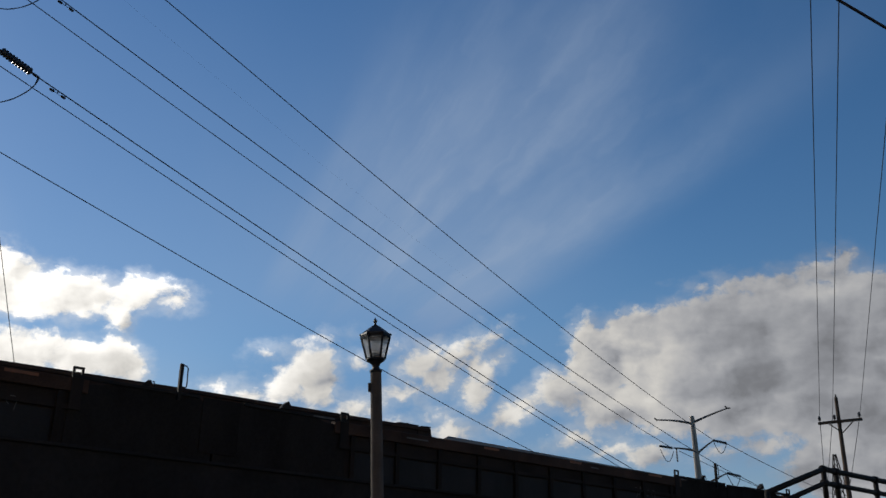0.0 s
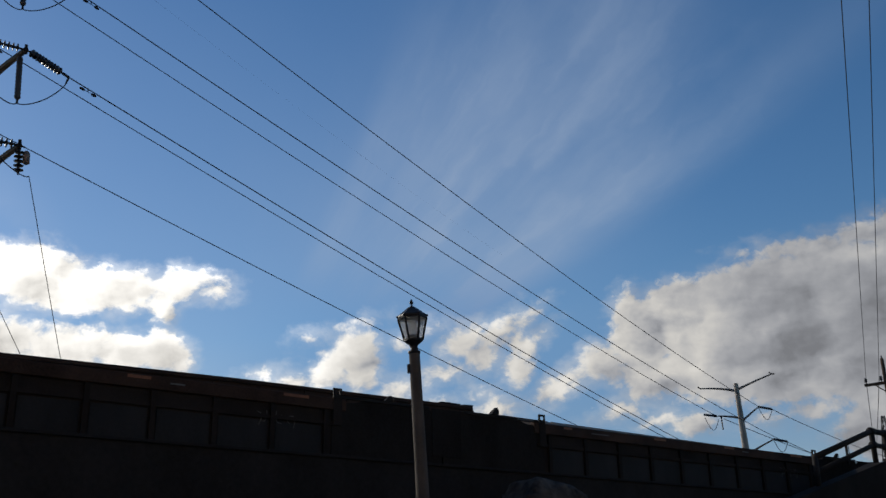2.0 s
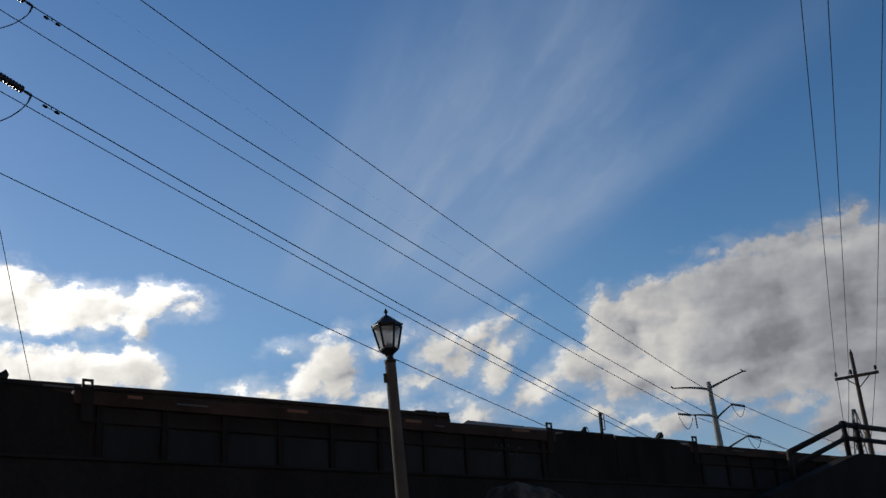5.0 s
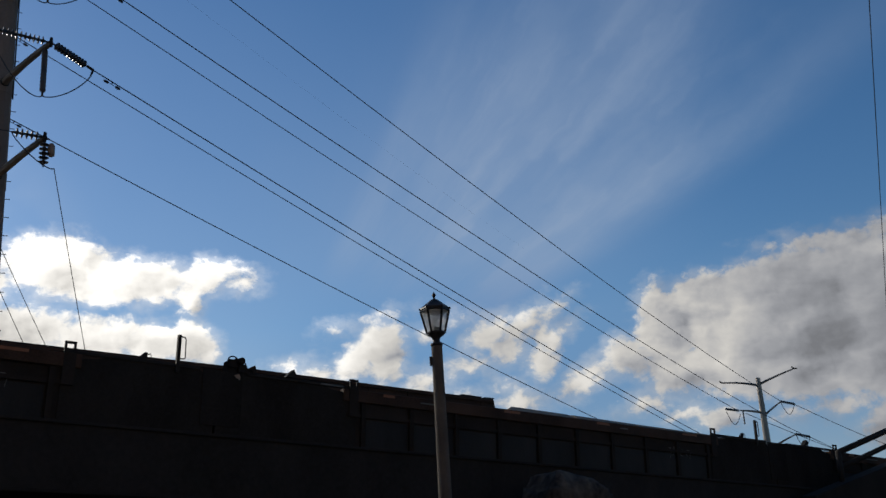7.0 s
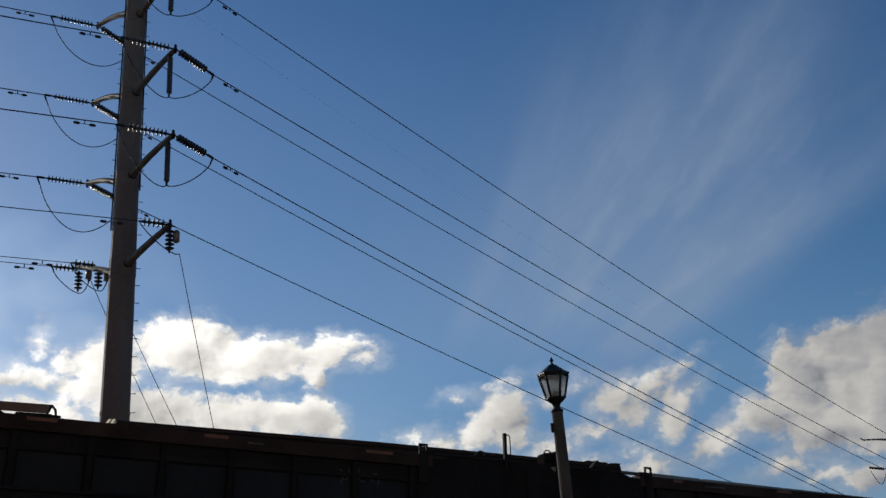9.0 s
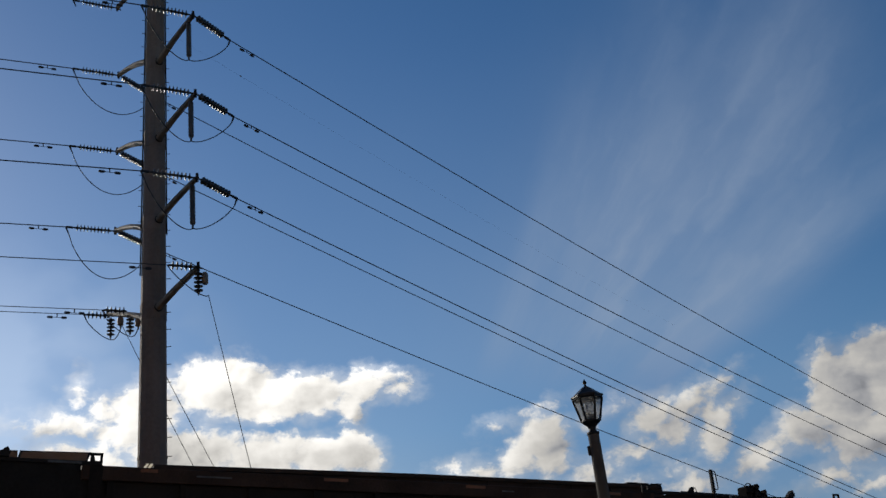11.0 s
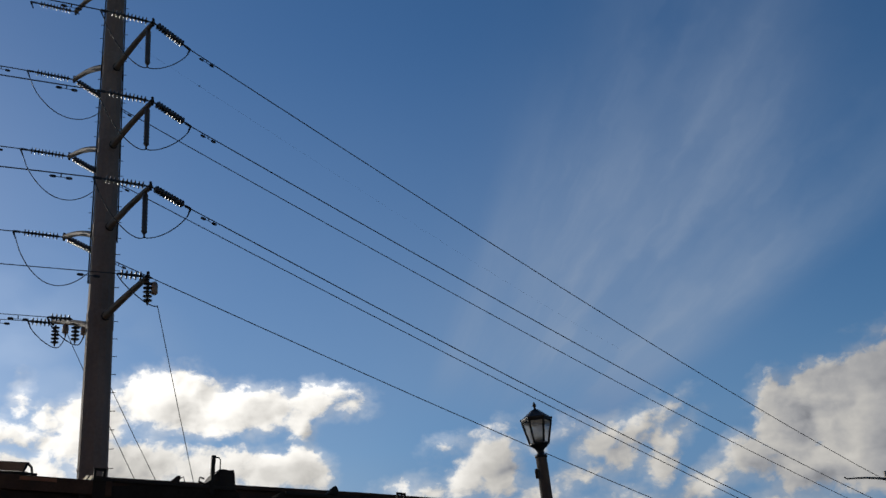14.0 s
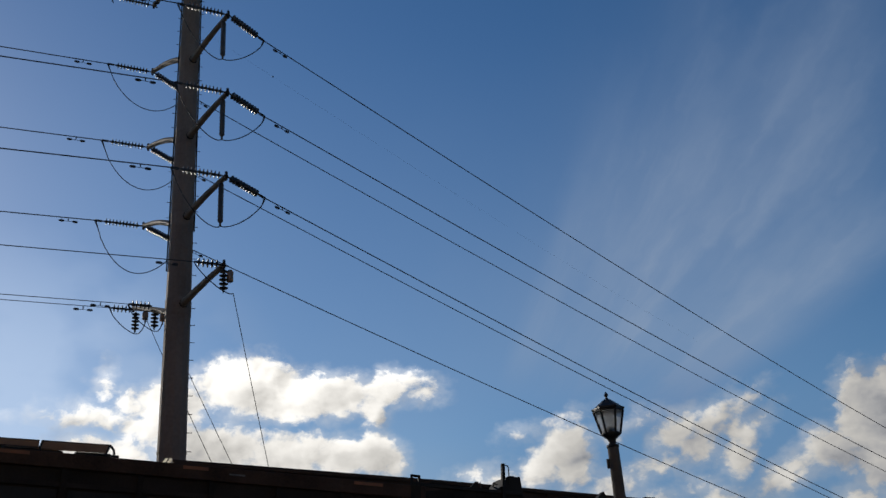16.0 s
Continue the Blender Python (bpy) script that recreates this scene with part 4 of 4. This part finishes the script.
FAR_ENDS = (Vector((28.17, 106.33, 14.32)), Vector((29.67, 105.92, 10.73)), Vector((29.27, 106.04, 5.46)))
for (r, z), far in zip(((2.9, 20.69), (3.0, 17.82), (3.05, 15.0)), FAR_ENDS):
    tip = arm(0.3, z - 0.12, r, z, 0.05)
    e1, t1 = dead_end(tip, GO_RIGHT, 0.10)
    e2, t2 = dead_end(tip, GO_LEFT, -0.02)
    line(e1, far, 0.75)
    damper(e1 + (far - e1).normalized() * 0.68, far - e1)
    away = e2 + GO_LEFT * 120 + Vector((0, 0, 1.0))
    line(e2, away, 1.6)
    damper(e2 + GO_LEFT * 0.82 + Vector((0, 0, -0.04)), GO_LEFT)
    post_top = tip - ARM * 0.32 + Vector((0, 0, -0.05))
    part("post_insulator", lathe(bmesh.new(), [(0.03, 0)] + [(0.085 if k % 2 else 0.068, 0.05 + 1.2 * k / 22) for k in range(23)] + [(0.03, 1.28), (0.028, 1.38)], 10, along(post_top, post_top + Vector((0, 0, -1)))), grey_glaze, tower, "slim dark grey post insulator", smooth=True)
    foot = post_top + Vector((0, 0, -1.38))
    jumper(t1, foot, 0.22, ARM * 0.02)
    jumper(foot, t2, 0.42, ARM * 0.02)

FAR_LEFT_ENDS = (Vector((23.97, 107.36, 13.69)), Vector((26.1, 106.86, 6.87)), Vector((23.75, 107.41, 6.0)))
for (r, z, slack, out), far in zip(((-3.3, 22.17, 1.12, 0.2), (-3.26, 19.05, 1.13, 0.08), (-3.25, 16.03, 1.15, -0.1)), FAR_LEFT_ENDS):
    tip = arm(-0.3, z - 1.22, r, z, 0.14)
    e1, t1 = dead_end(tip, GO_RIGHT, 0.12)
    e2, t2 = dead_end(tip, GO_LEFT, 0.0)
    line(e1, far, 0.65)
    damper(e1 + (far - e1).normalized() * 0.7, far - e1)
    line(e2, e2 + GO_LEFT * 120 + Vector((0, 0, 1.0)), 1.3)
    damper(e2 + GO_LEFT * 0.82 + Vector((0, 0, -0.04)), GO_LEFT)
    jumper(t1, t2, slack + 0.06, ARM * out, 1.12)

# lower distribution arms
tip = arm(0.3, 12.05, 3.05, 12.27, 0.03)
p = tip + GO_LEFT * 0.1
q = p + GO_LEFT * 0.72
hang(string5, p, q)
line(q, q + GO_LEFT * 120 + Vector((0, 0, 1.0)), 1.1, 0.013)
damper(q + GO_LEFT * 0.7 + Vector((0, 0, -0.03)), GO_LEFT)
hang(string5, tip + Vector((0, 0, -0.1)), tip + Vector((0, 0, -0.82)))
part("arrester", lathe(bmesh.new(), ((0.05, 0), (0.09, 0.03), (0.09, 0.3), (0.05, 0.36)), 10, Matrix.Translation(tip + Vector((0.14, 0.1, -0.5)))), brown_glaze, tower, "tan surge arrester", smooth=True)
low = tip + ARM * 0.3 + Vector((0.1, 0.1, -0.92))
jumper(q, low, 0.25, ARM * 0.1)
service = part("power_line", tube(bmesh.new(), sagging(low, polar(-23.6, 8.6, 31), 0.05), 0.011, 5), wire_metal)
tagged(service, "thin service cable dropping from the steel pole", "power line", "service cables")
tip = arm(-0.3, 11.95, -3.7, 13.25, 0.05)
for k, back in ((0, 0.25), (1, 1.9)):
    s = tip + ARM * back - Vector((0, 0, 0.07 + 0.258 * back))
    hang(string5, s + Vector((0, 0, -0.05)), s + Vector((0, 0, -0.77)))
    p = s + GO_LEFT * 0.1
    q = p + GO_LEFT * 0.72
    hang(string5, p, q)
    line(q, q + GO_LEFT * 120 + Vector((0, 0, 1.0)), 0.7, 0.012)
    damper(q + GO_LEFT * 0.8 + Vector((0, 0, -0.03)), GO_LEFT)
    tail = q + Vector((0, 0, -0.2)) - GO_LEFT * 0.08
    part("clamp_tail", tube(bmesh.new(), (q, tail), 0.03, 6, 0.018), wire_metal, tower)
    jumper(tail, s + Vector((0.05, 0.05, -0.8)), 0.16, ARM * 0.05)
    jumper(s + Vector((0.05, 0.05, -0.8)), s + ARM * (0.95, 0.7)[k] + Vector((0, 0, -0.62)), 0.12, ARM * 0.05)
    part("arrester", lathe(bmesh.new(), ((0.02, -0.09), (0.02, 0.0), (0.05, 0.01), (0.1, 0.03), (0.085, 0.09), (0.105, 0.12), (0.09, 0.18), (0.1, 0.21), (0.075, 0.28), (0.03, 0.34), (0.02, 0.42)), 12, Matrix.Translation(s + ARM * (0.84, 0.66)[k] + Vector((0, 0, (-0.62, -0.72)[k])))), brown_glaze, tower, "tan surge arrester", smooth=True)
    cable = part("power_line", tube(bmesh.new(), sagging(s + ARM * (0.95, 0.7)[k] + Vector((0, 0, -0.62)), polar((-26.3, -25.2)[k], 9.6, 34), 0.06), 0.011, 5), wire_metal)
    tagged(cable, "thin service cable dropping from the steel pole", "power line", "service cables")
# short top arms and the faint upper wire with its marker
tip = arm(-0.3, 23.95, -3.6, 25.3, 0.3)
dead_end(tip, GO_LEFT, 0.0)
wire_path = sagging((-13.87, 24.55, 22.29), (2.63, 109.97, 34.47), 0.4, 40)
wire = part("power_line", tube(bmesh.new(), wire_path, 0.0018, 4, 0.003), wire_metal)
tagged(wire, "hair-thin overhead shield wire with a small marker", "power line")
bm = bmesh.new()
bmesh.ops.create_uvsphere(bm, u_segments=10, v_segments=6, radius=0.03, matrix=Matrix.Translation(Vector((-13.87, 24.55, 22.29)).lerp(Vector((2.63, 109.97, 34.47)), 0.0530) - Vector((0, 0, 0.080))))
part("marker", bm, black_iron, wire, "tiny dark marker ball")

# ---- the far steel pole ----
FAR = Vector((26.28, 106.81, 0))


def far_pole():
    T = tagged(empty("transmission_pole", Matrix.Translation(FAR)), "distant pale steel pole with upswept arms and insulators", "utility pole")
    part("shaft", lathe(bmesh.new(), ((0.45, 0), (0.36, 10.5), (0.25, 17.0), (0.05, 17.05)), 12), galvanised, T)
    x = Vector((math.cos(radians(13.8)), -math.sin(radians(13.8)), 0))

    def far_arm(span, z0, z1, bow):
        pts = [x * (span * k / 7) + Vector((0, 0, z0 + (z1 - z0) * k / 7 + bow * math.sin(math.pi * k / 7))) for k in range(8)]
        part("crossarm", tube(bmesh.new(), pts, 0.14, 6, 0.07), galvanised, T)
        return pts[-1]
    for span, z0, z1, bow in ((3.8, 16.3, 17.6, 0.05), (-3.75, 16.2, 16.85, 0.12)):
        t = far_arm(span, z0, z1, bow)
        part("clamp", tube(bmesh.new(), (t + Vector((-0.25, 0, 0.22)), t, t + Vector((0.3, 0, 0.0))), 0.08, 5), black_iron, T)
    for span, z0, z1 in ((2.0, 12.9, 14.3), (-2.3, 13.3, 13.75), (3.0, 9.4, 10.8)):
        t = far_arm(span, z0, z1, 0.05)
        s = 1 if span > 0 else -1
        part("insulator", lathe(bmesh.new(), [(0.10 + 0.05 * (k % 2), 1.4 * k / 14) for k in range(15)], 8, along(t - x * 0.1, t + x + Vector((0, 0, -0.32)) if s > 0 else t + x * -1 + Vector((0, 0, 0.2)))), porcelain, T)
        part("jumper", tube(bmesh.new(), [t + x * (-0.1 + 1.4 * k / 10 - (1.3 if s < 0 else 0)) + Vector((0, 0, -1.25 * math.sin(math.pi * k / 10) - 0.35 * k / 10)) for k in range(11)], 0.035, 5), wire_metal, T)
        if s < 0:
            part("insulator", lathe(bmesh.new(), [(0.05 + 0.05 * (k % 2), 1.5 * k / 10) for k in range(11)], 8, along(t + x * -0.3 * s, t + x * -0.3 * s + Vector((0, 0, -1)))), porcelain, T)
    return T


far_pole()
for p, q in ((Vector((29.42, 106.02, 13.88)), polar(21.5, 3.0, 200)), (Vector((30.4, 105.78, 10.38)), polar(20.5, 2.2, 200)), (Vector((24.6, 107.3, 13.4)), polar(20.0, 2.6, 200))):
    line(p, q, 0.5, 0.035, 0.045, 8)

# ---- the wooden pole with its crossarm ----
WOOD = Vector((23.98, 61.4, 0))


def wooden_pole():
    T = tagged(empty("wooden_pole", Matrix.Translation(WOOD) @ pose(0, 0, 0, 0, 1.2, 0)), "leaning brown wooden utility pole with one crossarm", "utility pole")
    part("shaft", lathe(bmesh.new(), ((0.19, 0), (0.155, 5), (0.105, 11.25), (0.08, 11.35)), 12), weathered_wood, T, smooth=True)
    turn = pose(0.1, 0, 9.8) @ pose(0, 0, 0, 0, -2.4, -21.6) @ pose(0, 0, -9.8)
    bm = box(bmesh.new(), -1.33, 1.26, -0.19, -0.08, 9.72, 9.9)
    part("crossarm", bm, weathered_wood, T, m=turn, bevel=0.01)
    for s in (-1, 1):
        part("brace", tube(bmesh.new(), ((0, -0.16, 9.1), (0.72 * s, -0.2, 9.74)), 0.035, 5), weathered_wood, T, m=turn)
    pin = None
    for x in (-1.2, -0.32, 1.12):
        if pin is None:
            pin = part("pin_insulator", lathe(bmesh.new(), ((0.03, 9.9), (0.03, 9.98), (0.11, 10.0), (0.07, 10.08), (0.1, 10.12), (0.06, 10.24), (0.03, 10.26)), 10), porcelain, T, m=turn @ pose(x, -0.13, 0), smooth=True)
        else:
            twin(pin, turn @ pose(x, -0.13, 0))
    part("top_pin", tube(bmesh.new(), ((0, 0, 11.3), (0, 0, 11.5)), 0.04, 6), black_iron, T)
    return T


wooden_pole()
for az, el, a, e, far_az in ((20.56, 7.41, 23.69, 29.71, 20.1), (21.22, 7.42, 25.25, 29.35, 19.75), (22.62, 7.5, 28.2, 28.2, 20.7)):
    p = polar(az, el, 66)
    h = p.z - EYE[2]
    q = polar(a, e, h / math.tan(radians(e)))
    ob = part("power_line", tube(bmesh.new(), sagging(p, p + (q - p) * 1.7, 0.05), 0.014, 5, 0.006), wire_metal)
    tagged(ob, "thin dark power line of the wooden pole", "power line", "power lines of the wooden pole")
    ob = part("power_line", tube(bmesh.new(), sagging(p, polar(far_az, 1.5, 150), 0.6), 0.02, 5, 0.03), wire_metal)
    tagged(ob, "thin dark power line of the wooden pole", "power line", "power lines of the wooden pole")
a, b = polar(25.25, 29.35, 12), polar(27.51, 27.31, 12.6)
ob = part("power_line", tube(bmesh.new(), [a + (b - a) * k for k in (-6, -2, 0, 1, 3, 9)], 0.022, 6), wire_metal)
tagged(ob, "thick black insulated overhead cable", "power line")


# ---- the lattice mast far behind ----
def lattice_mast():
    base = polar(21.0, 0, 150)
    base.z = 0
    T = tagged(empty("lattice_mast", Matrix.Translation(base)), "distant slim dark steel lattice mast", "mast")
    levels = [0, 4, 7, 9.5, 11.5, 13.2, 14.6, 15.8]

    def w(z):
        return 1.9 * (1 - z / 16.2) + 0.1
    for sx in (-1, 1):
        for sy in (-1, 1):
            part("leg", tube(bmesh.new(), [(sx * w(z), sy * w(z), z) for z in levels], 0.07, 5), black_iron, T)
    for z0, z1 in zip(levels, levels[1:]):
        for s in (-1, 1):
            part("brace", tube(bmesh.new(), ((-s * w(z0), -w(z0), z0), (s * w(z1), -w(z1), z1)), 0.045, 4), black_iron, T)
            part("brace", tube(bmesh.new(), ((-w(z0), -s * w(z0), z0), (-w(z1), s * w(z1), z1)), 0.045, 4), black_iron, T)
    return T


lattice_mast()


def motions():
    times = [0.5 * k for k in range(33)]
    for c in cars:
        x0 = c["start"]
        walk(c, [(t, RAIL @ pose(x0 + SPEED * t, 0, 0)) for t in times])
    walk(clouds, [(t, pose(0, 0, 0, 0, 0, -0.055 * (t - 8))) for t in times])


motions()
